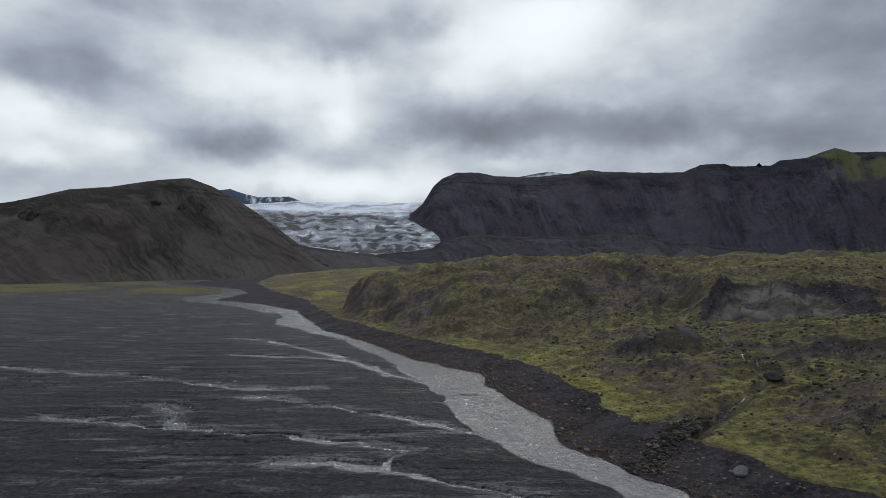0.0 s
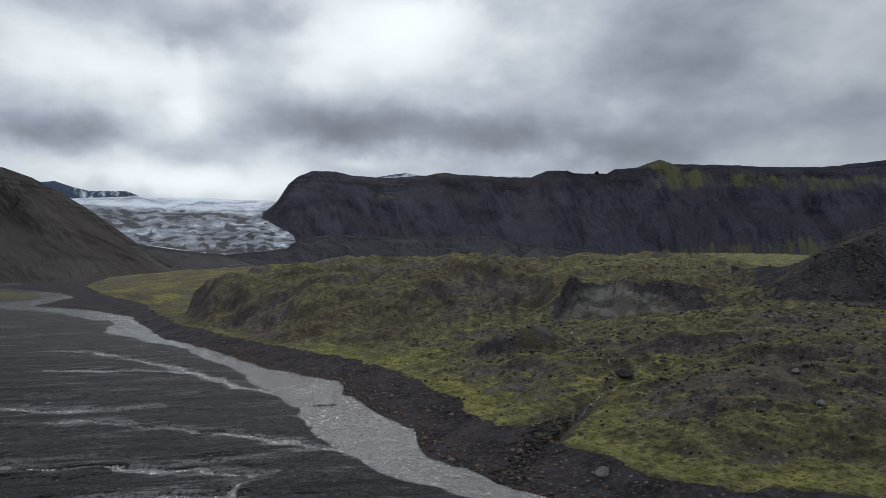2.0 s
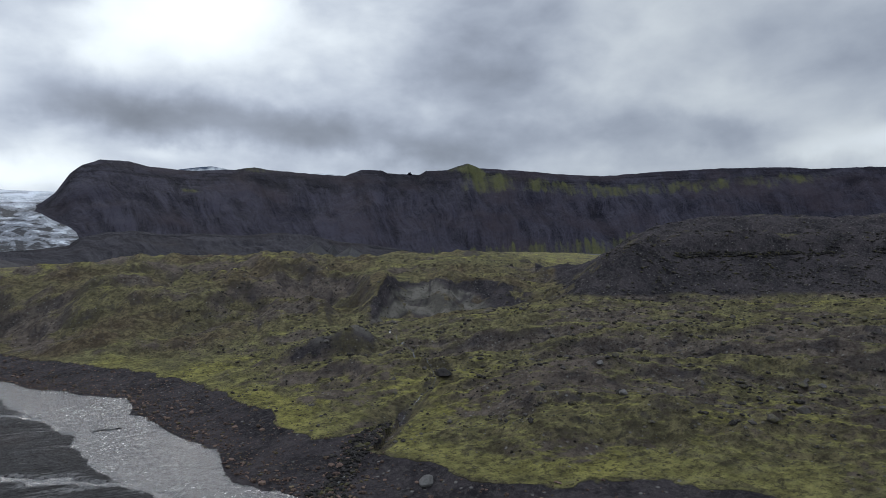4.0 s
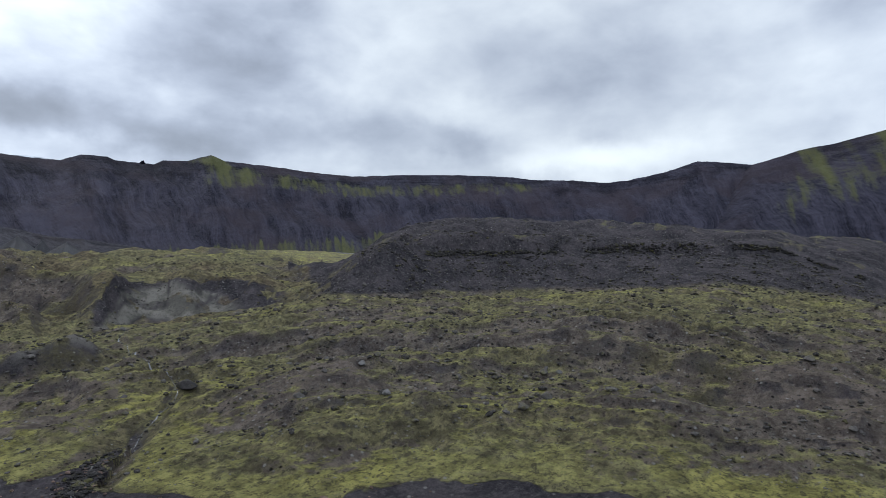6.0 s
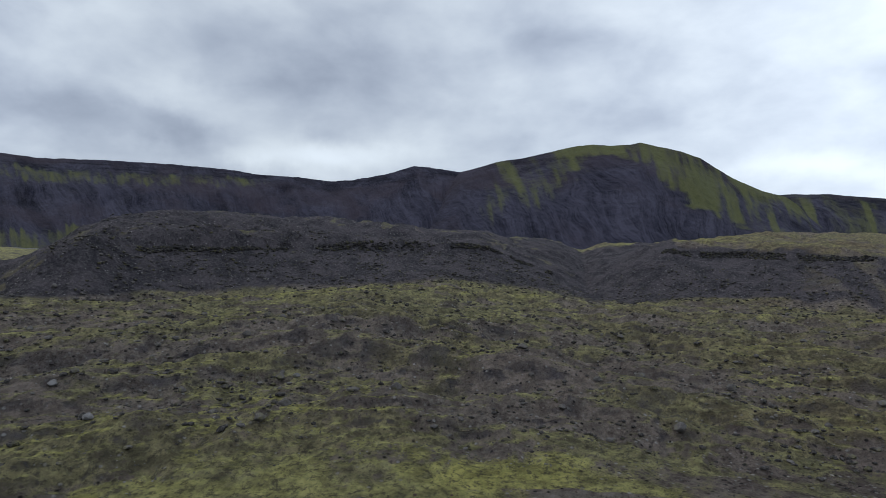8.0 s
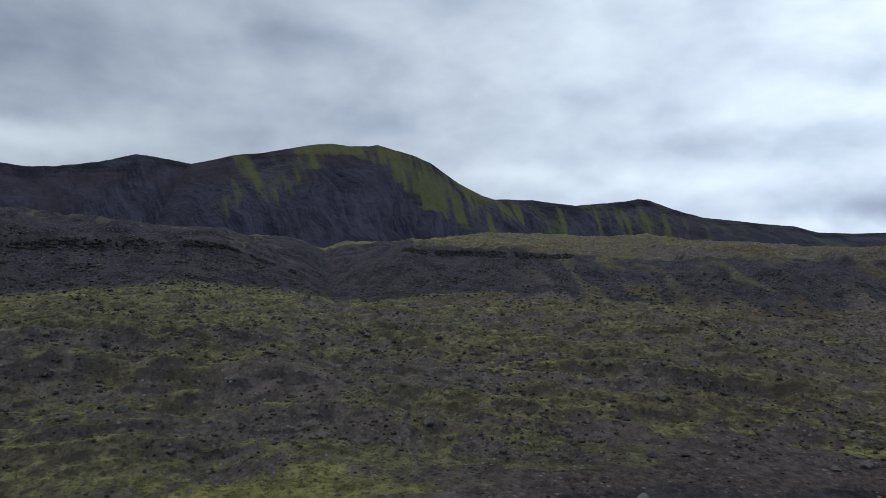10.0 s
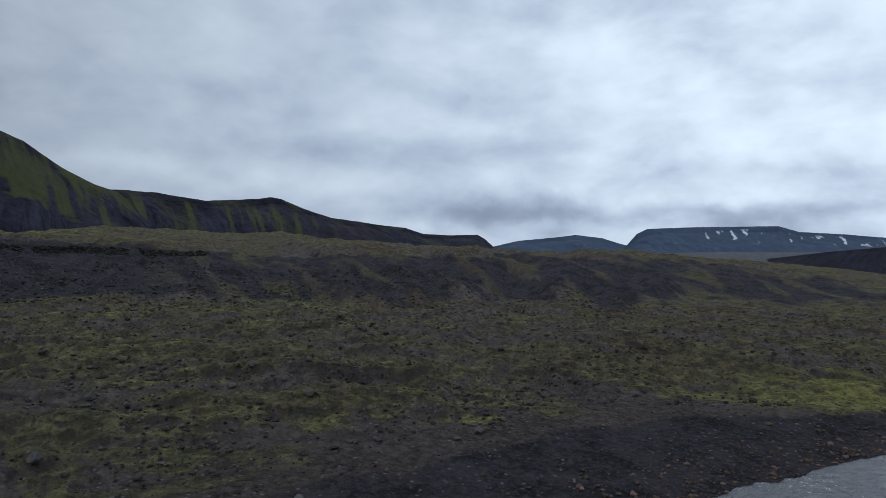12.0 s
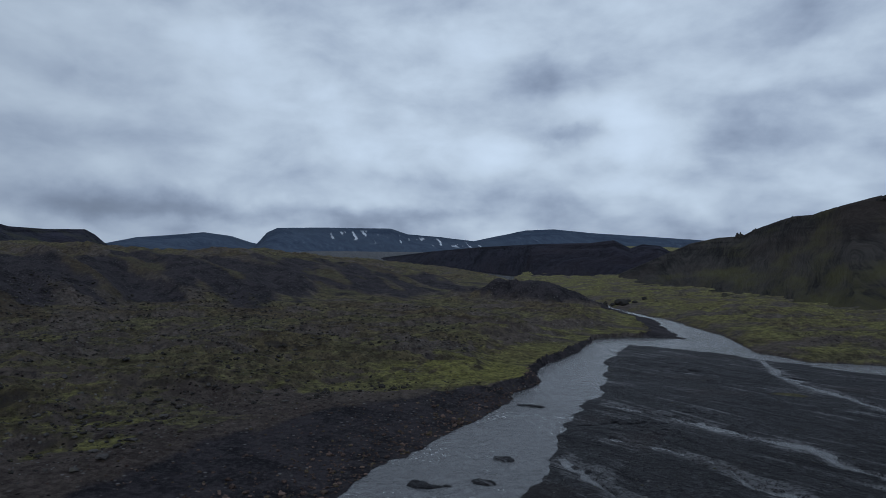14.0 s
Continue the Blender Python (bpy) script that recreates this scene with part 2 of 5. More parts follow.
def rock_material(name, dark, light, warm, cover_by=None, grain=0.01, lift=6.0, fall=0.33):
    """Mountain rock; the mesh's own 'cover' tells where moss or snow lies, 'tone' holds scree runs and painted shade.
    """
    m, n, bsdf = material(name)
    pos = n.add("ShaderNodeNewGeometry").outputs["Position"]
    flow = n.add("ShaderNodeAttribute", attribute="flow").outputs["Vector"]
    fine = n.noise(n.vec("ADD", n.scaled(flow, (6, 6, 1)), n.scaled(pos, (grain, grain, grain * 2))), 1.0, 9, 0.72)
    mid = n.noise(n.scaled(flow, (0.9, 0.7, 1)), 1.0, 6, 0.62, 0.6)
    run = n.noise(n.scaled(flow, (5.0, 0.7, 1)), 1.0, 7, 0.70, 0.7)
    thin = n.noise(n.scaled(flow, (17.0, 1.3, 1)), 1.0, 6, 0.66, 0.5)
    wide = n.noise(n.scaled(flow, (0.22, 0.3, 1)), 1.0, 4, 0.6, 0.4)
    tone = n.add("ShaderNodeAttribute", attribute="tone").outputs["Fac"]
    mixed = n.math("ADD", n.math("MULTIPLY", fine, 0.55), n.math("ADD", n.math("MULTIPLY", mid, 0.60 - fall), n.math("ADD", n.math("ADD", n.math("MULTIPLY", run, fall), n.math("MULTIPLY", n.math("SUBTRACT", thin, 0.5), 0.5)), n.math("MULTIPLY", tone, 0.30))))
    col = n.mix(n.range(mixed, 0.50, 0.94), dark, light)
    col = n.mix(n.range(wide, 0.46, 0.66, 0, 0.6), col, warm)
    if cover_by:
        cover = n.add("ShaderNodeAttribute", attribute="cover").outputs["Fac"]
        f = n.range(n.math("ADD", cover, n.math("MULTIPLY", n.math("SUBTRACT", n.math("ADD", n.math("MULTIPLY", fine, 0.7), n.math("ADD", n.math("MULTIPLY", n.math("ADD", run, thin), 0.5 * fall), n.math("MULTIPLY", mid, 0.3 - fall))), 0.5), 2.6)), 0.15, 1.15, 0.0, 0.85)
        col = n.mix(f, col, n.mix(n.range(fine, 0.35, 0.65), cover_by, tuple(c * 0.55 for c in cover_by)))
    n.plug(bsdf.inputs["Base Color"], col)
    n.plug(bsdf.inputs["Roughness"], 0.92)
    n.plug(bsdf.inputs["Specular IOR Level"], 0.02)
    bump(n, bsdf, n.math("ADD", n.math("MULTIPLY", fine, 1.3), n.math("ADD", mid, n.math("MULTIPLY", run, 2.0 * fall))), 0.8, lift)
    return m


def ice_material():
    """Glacier ice: 'cover' runs from black debris through grey ice to old snow."""
    m, n, bsdf = material("dirty_glacier_ice")
    flow = n.add("ShaderNodeAttribute", attribute="flow").outputs["Vector"]
    cover = n.add("ShaderNodeAttribute", attribute="cover").outputs["Fac"]
    fine = n.noise(n.scaled(flow, (9, 15, 1)), 1.0, 7, 0.72, 0.5)
    mid = n.noise(n.scaled(flow, (1.2, 3.0, 1)), 1.0, 5, 0.6, 0.8)
    f = n.math("ADD", cover, n.math("ADD", n.math("MULTIPLY", n.math("SUBTRACT", fine, 0.5), 1.5), n.math("MULTIPLY", n.math("SUBTRACT", mid, 0.5), 0.4)))
    col = n.mix(n.range(f, 0.05, 0.42), (0.026, 0.028, 0.034), (0.150, 0.163, 0.190))
    col = n.mix(n.range(f, 0.45, 0.95), col, (0.47, 0.51, 0.57))
    n.plug(bsdf.inputs["Base Color"], col)
    n.plug(bsdf.inputs["Roughness"], 0.8)
    n.plug(bsdf.inputs["Specular IOR Level"], 0.1)
    bump(n, bsdf, n.math("ADD", fine, mid), 0.8, 9.0)
    return m


def water_material(name="silty_water", deep=1.0):
    m, n, bsdf = material(name)
    pos = n.add("ShaderNodeNewGeometry").outputs["Position"]
    silt = n.noise(pos, 0.15, 5, 0.6)
    col = n.mix(silt, tuple(deep * c for c in (0.052, 0.052, 0.054)), tuple(deep * c for c in (0.096, 0.096, 0.098)))
    fast = n.range(n.noise(pos, 0.11, 3, 0.5), 0.42, 0.62)
    foam = n.math("MULTIPLY", n.range(n.noise(pos, 2.6, 6, 0.75, 0.8), 0.56, 0.68), fast)
    n.plug(bsdf.inputs["Base Color"], n.mix(n.math("MULTIPLY", foam, 0.6), col, (0.42, 0.42, 0.42)))
    n.plug(bsdf.inputs["Roughness"], n.math("ADD", 0.12, n.math("MULTIPLY", foam, 0.4)))
    n.plug(bsdf.inputs["IOR"], 1.33)
    wave = n.math("ADD", n.noise(n.scaled(pos, (1, 0.6, 1)), 1.6, 7, 0.7, 0.6), n.math("MULTIPLY", n.noise(pos, 0.5, 4, 0.6, 0.5), 0.6))
    bump(n, bsdf, wave, 0.9, 0.18)
    return m


GROUND = ground_material()
WATER = water_material()
CLEAR_WATER = water_material("clear_stream_water", 1.1)
# the basalt's bluish cast stands in for the haze of the air
DARK_ROCK = rock_material("dark_basalt_slope", (0.0045, 0.0045, 0.008), (0.031, 0.030, 0.043), (0.025, 0.020, 0.025), (0.070, 0.074, 0.028), lift=7.0, fall=0.18)
BROWN_ROCK = rock_material("brown_scree", (0.008, 0.0075, 0.008), (0.070, 0.063, 0.058), (0.042, 0.035, 0.032), (0.075, 0.068, 0.028), grain=0.05, lift=2.0, fall=0.14)
SLOPE_ROCK = rock_material("dark_olive_slope", (0.012, 0.011, 0.011), (0.048, 0.043, 0.038), (0.040, 0.031, 0.026), (0.078, 0.073, 0.032), grain=0.06, lift=1.4, fall=0.1)
ICE = ice_material()
# the blue of this rock is distance haze put into its colour
HAZE_ROCK = rock_material("far_rock_with_haze_tint", (0.030, 0.042, 0.066), (0.060, 0.078, 0.110), (0.050, 0.065, 0.090), (0.75, 0.79, 0.84), grain=0.004)
DARK_MORAINE = rock_material("black_moraine", (0.006, 0.006, 0.009), (0.036, 0.035, 0.042), (0.024, 0.021, 0.022), grain=0.03, lift=2.0)
MORAINE = rock_material("grey_moraine", (0.022, 0.021, 0.024), (0.066, 0.063, 0.066), (0.052, 0.046, 0.044), grain=0.03)
PALE_MORAINE = rock_material("pale_moraine", (0.06, 0.06, 0.065), (0.13, 0.13, 0.135), (0.10, 0.095, 0.095), grain=0.03)


# ---------------------------------------------------------------- shapes
COS, SIN = np.cos(np.arange(256) * np.pi / 128).astype(np.float32), np.sin(np.arange(256) * np.pi / 128).astype(np.float32)


def grad_noise(x, y, seed):
    """Smooth gradient noise, about -0.7 to 0.7."""
    x, y = np.float32(x), np.float32(y)
    x0, y0 = np.floor(x), np.floor(y)
    xf, yf = x - x0, y - y0
    xi, yi = x0.astype(np.int32).astype(np.uint32), y0.astype(np.int32).astype(np.uint32)
    one = np.uint32(1)

    def corner(ix, iy, fx, fy):
        h = ix * np.uint32(374761393) + iy * np.uint32(668265263) + np.uint32(seed * 7919 + 13)
        h = (h ^ (h >> np.uint32(13))) * np.uint32(1274126177)
        h = h ^ (h >> np.uint32(16))
        k = h & np.uint32(255)
        return COS[k] * fx + SIN[k] * fy

    u, v = xf**3 * (xf * (xf * 6 - 15) + 10), yf**3 * (yf * (yf * 6 - 15) + 10)
    a, b = corner(xi, yi, xf, yf), corner(xi + one, yi, xf - 1, yf)
    c, d = corner(xi, yi + one, xf, yf - 1), corner(xi + one, yi + one, xf - 1, yf - 1)
    return (a * (1 - u) + b * u) * (1 - v) + (c * (1 - u) + d * u) * v


def fbm(x, y, octaves, seed, gain=0.5, ridged=False):
    x, y = np.broadcast_arrays(np.float32(x), np.float32(y))
    total, amp = np.zeros(x.shape, np.float32), 1.0
    for k in range(octaves):
        g = grad_noise(x * 2**k + 17.3 * k, y * 2**k - 9.1 * k, seed + k)
        total += amp * (0.5 - 2 * np.abs(g) if ridged else g)
        amp *= gain
    return total


def ramp(a, b, x):
    s = np.clip((x - a) / (b - a), 0, 1)
    return s * s * (3 - 2 * s)


def line_distance(x, y, line):
    best = np.full(x.shape, 1e12, np.float32)
    for (ax, ay), (bx, by) in zip(line, line[1:]):
        dx, dy = float(bx - ax), float(by - ay)
        s = np.clip(((x - ax) * dx + (y - ay) * dy) / (dx * dx + dy * dy), 0, 1)
        best = np.minimum(best, (x - ax - s * dx) ** 2 + (y - ay - s * dy) ** 2)
    return np.sqrt(best)


def inside(x, y, ring):
    odd = np.zeros(x.shape, bool)
    for (ax, ay), (bx, by) in zip(ring, ring[1:] + ring[:1]):
        if ay != by:
            odd ^= ((ay > y) != (by > y)) & (x < (bx - ax) * (y - ay) / (by - ay) + ax)
    return odd


def grid_object(name, x, y, z, mat, layers=None, close=False):
    """A sheet from 2D arrays; layers: {name: array or (..., 3) colours} kept on its points."""
    rows, cols = x.shape
    idx = np.arange(rows * cols).reshape(rows, cols)
    nxt = np.roll(idx, -1, axis=1) if close else idx[:, 1:]
    cur = idx if close else idx[:, :-1]
    quads = np.stack([cur[:-1], nxt[:-1], nxt[1:], cur[1:]], -1).reshape(-1, 4)
    me = bpy.data.meshes.new(name)
    me.vertices.add(rows * cols)
    me.vertices.foreach_set("co", np.stack([x, y, z], -1).astype(np.float32).ravel())
    me.loops.add(quads.size)
    me.loops.foreach_set("vertex_index", quads.astype(np.int32).ravel())
    me.polygons.add(len(quads))
    me.polygons.foreach_set("loop_start", np.arange(0, quads.size, 4, dtype=np.int32))
    me.update(calc_edges=True)
    me.polygons.foreach_set("use_smooth", np.ones(len(quads), bool))
    for key, v in (layers or {}).items():
        if v.ndim == 3:
            a = me.attributes.new(key, "FLOAT_COLOR", "POINT")
            a.data.foreach_set("color", np.concatenate([v, np.ones((rows, cols, 1))], -1).astype(np.float32).ravel())
        else:
            a = me.attributes.new(key, "FLOAT", "POINT")
            a.data.foreach_set("value", v.astype(np.float32).ravel())
    me.materials.append(mat)
    return new(name, me)


# ---------------------------------------------------------------- the lie of the land
# the river's edge towards the moor, from south to north
EAST_SHORE = [(57, -400), (6.6, -215), (0.8, -185), (-8.5, -152), (-9, -120), (-11, -115), (-1, -116), (7, -111), (11, -92), (16, -75), (15, -65), (20, -45), (24, -32), (26, -24),
              (27, 0), (22, 25), (16, 43), (14, 48), (11, 55), (9, 68), (6, 80), (5, 90), (-4, 100), (-16, 124), (-30, 150), (-48, 201), (-70, 226),
              (-92, 251), (-97, 303), (-127, 366), (-179, 425), (-183, 499), (-184, 627), (-150, 900)]
# and towards the gravel flat
WEST_SHORE = [(2, -105), (6, -85), (7, -67), (11, -49), (13, -33), (14, -20), (15, 0), (14, 25), (12, 43), (9, 48), (3, 58), (0, 75), (-2, 80), (-7, 97),
              (-21, 128), (-42, 159), (-46, 180), (-58, 213), (-97, 247), (-105, 320), (-135, 372), (-186, 425), (-190, 499), (-191, 627), (-156, 900)]
# foot of the land beyond the inlet, in the south-west
SOUTH_SHORE = [(56, -402), (6, -218), (0, -187), (-12, -151), (-19, -119), (-19, -101), (-24, -93), (-34, -91), (-70, -88), (-160, -70), (-400, -40)]
# upper edge of the river bank
BANK_TOP = [(66, -400), (14, -214), (9, -183), (-2, -152), (-4, -119), (8, -108), (13, -90), (17, -74), (17, -62), (20, -56), (24, -56), (36, -45), (41, -33), (45, -17), (47, -6), (45, 10), (41, 22), (37, 33),
            (32, 38), (26, 41), (24, 45), (21, 53), (26, 60), (21, 59), (17, 58), (17, 69), (14, 86), (7, 103), (-7, 123), (-27, 161), (-55, 249), (-84, 310), (-121, 411), (-170, 640), (-130, 900)]
STREAM = [(14, 47), (18.5, 52), (22, 57), (29, 63), (35, 67.5), (37, 73), (38, 82), (42, 95), (50, 106), (60, 115)]
CHANNELS = [([(-41, 64), (-32, 61), (-24, 59), (-18, 58), (-9, 55), (-3, 53)], 0.7), ([(-13, 50), (-8, 49), (-4, 48), (2, 44), (6, 42), (12, 36)], 0.7),
            ([(-31, 69), (-24, 60)], 0.5), ([(-23, 74), (-15, 70), (-5, 64), (-1, 61), (4, 56)], 0.7), ([(-36, 106), (-25, 104), (-17, 101), (-9, 92), (-3, 82)], 1.2),
            ([(-42, 128), (-34, 124), (-22, 109), (-15, 100)], 0.9), ([(-66, 94), (-55, 89), (-41, 86), (-25, 78), (-16, 78)], 0.6), ([(-3, 53), (-4, 47)], 0.6),
            ([(6, -55), (-1, -50), (-5, -47), (-8, -44), (-12, -38), (-20, -30)], 0.6), ([(7, -42), (2, -40), (-1, -37), (-5, -31)], 0.4), ([(11, -36), (8, -33), (7, -29)], 0.4),
            ([(-17, -107), (-17, -77), (-18, -70), (-22, -61), (-30, -50)], 0.8)]
MID = (5.0, 11.0)  # middle of the drone's path


def polar(x, y):
    return np.degrees(np.arctan2(x - MID[0], y - MID[1])) % 360, np.hypot(x - MID[0], y - MID[1])


def mesa_shape(az, r):
    """The long dark table hill, 0 outside, with its stony rim."""
    wig = 4 * fbm(az / 5, az * 0, 3, 71)
    rim = np.interp(az, [40, 46, 50, 59, 75, 85, 95], [104, 112, 124, 134, 154, 168, 180]) + wig
    foot = np.interp(az, [40, 46, 50, 60, 75, 85, 95], [92, 96, 104, 110, 115, 124, 150]) + 6 * fbm(az / 9, az * 0 + 3, 3, 73)
    crown = np.interp(az, [39, 42, 45.5, 49, 53, 59, 66, 74.5, 81, 85.7, 88, 90, 93], [0, 5, 12.5, 17.3, 19.0, 17.9, 17.8, 16.6, 14.7, 9.6, 7, 3, 0])
    front = np.clip((r - foot) / (rim - foot), 0, 1)
    lip = ramp(47, 54, az) * ramp(86, 80, az)
    side = np.interp(front, [0, 0.12, 0.5, 0.86, 1.0], [0, 0.03, 0.27, 0.54, 0.66])
    edge = np.interp(front, [0, 0.12, 0.5, 0.86, 0.90, 1.0], [0, 0.03, 0.27, 0.50, 0.62, 0.66])
    side = side * (1 - lip) + edge * lip
    top = 0.66 + 0.34 * ramp(0, 48, r - rim)
    back = 1 - ramp(rim + 75, rim + 190, r)
    return crown * np.where(r < rim, side, top) * back, front


def upland_lines(az):
    """Distance of the foot and the brow of the high plain in the south-east, by bearing."""
    wig = 26 * fbm(az / 11.0, az * 0, 2, 83)
    nose = 20 * fbm(az / 9.0 + 5, az * 0 + 2, 2, 84)
    foot = np.interp(az, [90, 97, 107, 127, 142, 160, 178, 190], [138, 134, 128, 128, 134, 160, 195, 230]) + nose * ramp(95, 110, az)
    brow = foot + np.interp(az, [92, 97, 108, 127, 150, 170, 180], [36, 40, 44, 60, 90, 100, 60]) + (wig - 0.5 * nose) * ramp(97, 112, az)
    return foot, brow


def upland_shape(az, r):
    """The high plain in the south-east, with its worn front."""
    foot, brow = upland_lines(az)
    crown = np.interp(az, [90, 92, 95, 97, 102, 108, 113, 118, 127, 132, 140, 148, 152, 160, 164, 168, 176], [0, 5, 11.0, 13.4, 13.2, 12.6, 12.4, 12.2, 12.2, 12.0, 11.8, 11.4, 10.5, 7.5, 5.5, 2, 0])
    front = np.clip((r - foot) / (brow - foot), 0, 1)
    lip = ramp(96, 99, az) * ramp(114, 108, az)
    soft = front * front * (3 - 2 * front)
    edge = np.interp(front, [0, 0.15, 0.8, 0.86, 1.0], [0, 0.06, 0.78, 0.93, 1.0])
    swell = 1 + 0.12 * fbm(az / 8.0, r / 70.0, 3, 85) * ramp(105, 120, az)
    climb = np.interp(az, [93, 96, 98, 104, 113, 118, 125, 134, 142], [0.0, 0.006, 0.022, 0.068, 0.070, 0.068, 0.045, 0.015, 0.0]) * np.clip(r - brow, 0, 150)
    return crown * swell * (soft * (1 - lip) + edge * lip) + climb, front


def north_shape(az, r, deep):
    """Moss hills and the bare bluff over the stream, by bearing (may be below 0)."""
    wig = 9 * fbm(az / 4.5, az * 0, 2, 87)
    foot = np.interp(az, [-30, -6, 0, 5, 12, 18, 22, 26, 30, 36, 41, 44], [60, 95, 102, 100, 98, 97, 104, 119, 122, 122, 112, 108]) + wig
    q = np.minimum(deep - 5, r - foot)
    crest = np.interp(az, [-24, -18, -15, -11.5, -8, 0, 3, 8, 12, 16, 20, 24, 32, 40, 45], [2, 3.0, 7.0, 7.6, 6.0, 9.6, 11.0, 11.2, 12.4, 10.4, 9.4, 11.8, 12.4, 11, 9])
    round_top = ramp(0, np.interp(az, [-13, -7, 5], [9, 20, 56]), q + 6 * ramp(4, -5, az) * ramp(-2, 8, q))
    q2 = q + 1.4 * fbm(az / 2.5, r / 5, 3, 88)
    cliff = np.interp(q2, [0, 3, 9, 11, 14, 28, 55], [0, 0.08, 0.36, 0.52, 0.58, 0.74, 1.0])
    w = ramp(20, 24, az) * ramp(41, 34, az)
    early = q + 14 * ramp(4, -5, az)
    lumps = 3.6 * fbm(az * r / 1500.0, r / 26.0, 4, 22, ridged=True) * ramp(2, 18, early) * (1 - 0.5 * w)
    return crest * (round_top * (1 - w) + cliff * w) + (lumps + 0.9 * fbm(az * r / 800.0, r / 13.0, 3, 26, ridged=True) * (1 - w) + 3.0 * fbm(az * r / 2600.0, r / 45.0, 3, 24) * ramp(4, 25, early) * (1 - w)) * ramp(-26, -16, az) * (1.0 + 0.4 * ramp(-4, -10, az)), q, w, lumps


def land(x, y):
    """Height of the ground and its zones: moss, river gravel, bare scree."""
    az, r = polar(x, y)
    half = np.where(az > 250, az - 360, az)
    warp = 1.4 * fbm(x / 8, y / 8, 4, 5)
    xw, yw = x + warp + 0.35 * fbm(x / 1.5, y / 1.5, 2, 7) * ramp(140, 70, r), y + 1.4 * fbm(x / 8, y / 8, 4, 6)
    east = inside(xw, yw, EAST_SHORE + [(9000, 900), (9000, -400)])
    south = inside(xw, yw, SOUTH_SHORE + [(-400, -9000), (56, -9000)])
    moor = inside(xw, yw, BANK_TOP + [(9000, 900), (9000, -400)])
    d_shore = line_distance(xw, yw, EAST_SHORE)
    d_bank = line_distance(xw, yw, BANK_TOP)
    d_west = line_distance(xw, yw, WEST_SHORE)
    d_south = line_distance(xw, yw, SOUTH_SHORE)
    d_stream = line_distance(x + 0.8 * fbm(x / 3, y / 3, 2, 8), y, STREAM)
    deep = np.where(moor, d_bank, 0)
    m_h, m_f = mesa_shape(half, r)
    u_h, u_f = upland_shape(half, r)
    right = (half > 38) & (half < 200)
    even = 1 - 0.7 * np.where(right, np.maximum(ramp(0.02, 0.2, m_f) * ramp(1.0, 0.9, m_f) * (m_h > 0.3), ramp(0.02, 0.25, u_f) * ramp(1.0, 0.85, u_f) * (u_h > 0.5)), 0)
    # the moor
    z = 1.3 + 3.0 * ramp(0, 34, deep) + 4.2 * ramp(25, 80, x) * ramp(8, 45, y) * ramp(105, 60, y - 0.3 * x) + 1.4 * ramp(60, 120, x) * ramp(60, 30, y)
    z -= 2.2 * ramp(-20, -85, y) * ramp(0, 60, deep)
    z += (0.8 * fbm(np.radians(half) * r / 24, r / 7.0, 4, 15) + 1.5 * fbm(np.radians(half) * r / 45, r / 10, 4, 17, ridged=True)) * ramp(3, 14, deep) * ramp(10, 30, half) * even
    swale = line_distance(xw, yw, [(84, -26), (81, -36), (68, -52), (50, -66), (36, -73)])
    z += 1.5 * np.exp(-((swale / 4.0) ** 2)) * (0.8 + 0.8 * fbm(x / 9, y / 9, 3, 16))
    z += 0.075 * np.clip(r - 160, 0, 150) * ramp(82, 88, half) * ramp(98, 91.5, half)
    roll = fbm(x / 24, y / 24, 5, 11)
    z += (1.3 * roll + 0.75 * fbm(x / 13 + 0.4 * roll, y / 9, 4, 12, ridged=True) + 0.28 * fbm(x / 2.2, y / 2.2, 4, 13)) * ramp(0, 8, deep) * even
    # grey mound by the stream
    mound = np.hypot((x - 30.5) / 9.0, (y - 88) / 4.5)
    z += 2.4 * ramp(1.0, 0.35, mound)
    n_h, n_q, n_w, n_l = north_shape(half, r, deep)
    north = (half > -40) & (half < 46)
    z += np.where(north & moor, n_h * ramp(46, 35, half) * ramp(0, 7, deep) * np.where(half < 2, ramp(520, 430, r), 1), 0)
    back = np.where(half < 4, ramp(0, 1, np.clip((np.interp(half, [-30, -14, -6, 4], [150, 260, 300, 500]) - deep) / 70, 0, 1)), 1)
    z = np.where(north & moor, 1.2 + (z - 1.2) * back, z)
    z += np.where(right, m_h + u_h, 0)
    spur = fbm(half / 6.0 + r / 45, r / 120, 4, 86, ridged=True)
    z += np.where(right, 2.4 * spur * ramp(0.1, 0.45, u_f) * ramp(1.5, 4, u_h) * ramp(112, 124, half) * ramp(420, 260, r), 0)
    gully = fbm(half * 0.9 + 0.5 * fbm(half * 0.7, r / 12, 3, 32), r / 14, 4, 31, ridged=True)
    z += np.where(right, 0.28 * gully * (ramp(0, 0.3, m_f) * ramp(1.0, 0.8, m_f) * (m_h > 0.5) + 0.6 * ramp(0, 0.3, u_f) * ramp(1.0, 0.7, u_f)), 0)
    z = np.where(moor, z - (z - 0.55) * 0.7 * ramp(-58, -78, y) * ramp(-150, -125, y) * ramp(16, 2, deep), z)
    knoll = np.hypot((x - 27) / 24, (y + 172) / 9) + 0.35 * fbm(x / 9, y / 9, 3, 94)
    z = z + 5.0 * ramp(1.0, 0.3, knoll)
    bowl = np.hypot((x - 37) / 17, (y - 133) / 15) + 0.25 * fbm(x / 8, y / 8, 3, 99)
    z = z - 3.2 * ramp(1.0, 0.25, bowl)
    # the stream's cut
    mouth = ramp(36, 22, x)
    cut = ramp(0.7 + 2.4 * mouth, 0.25, d_stream) * (0.5 + 0.5 * mouth)
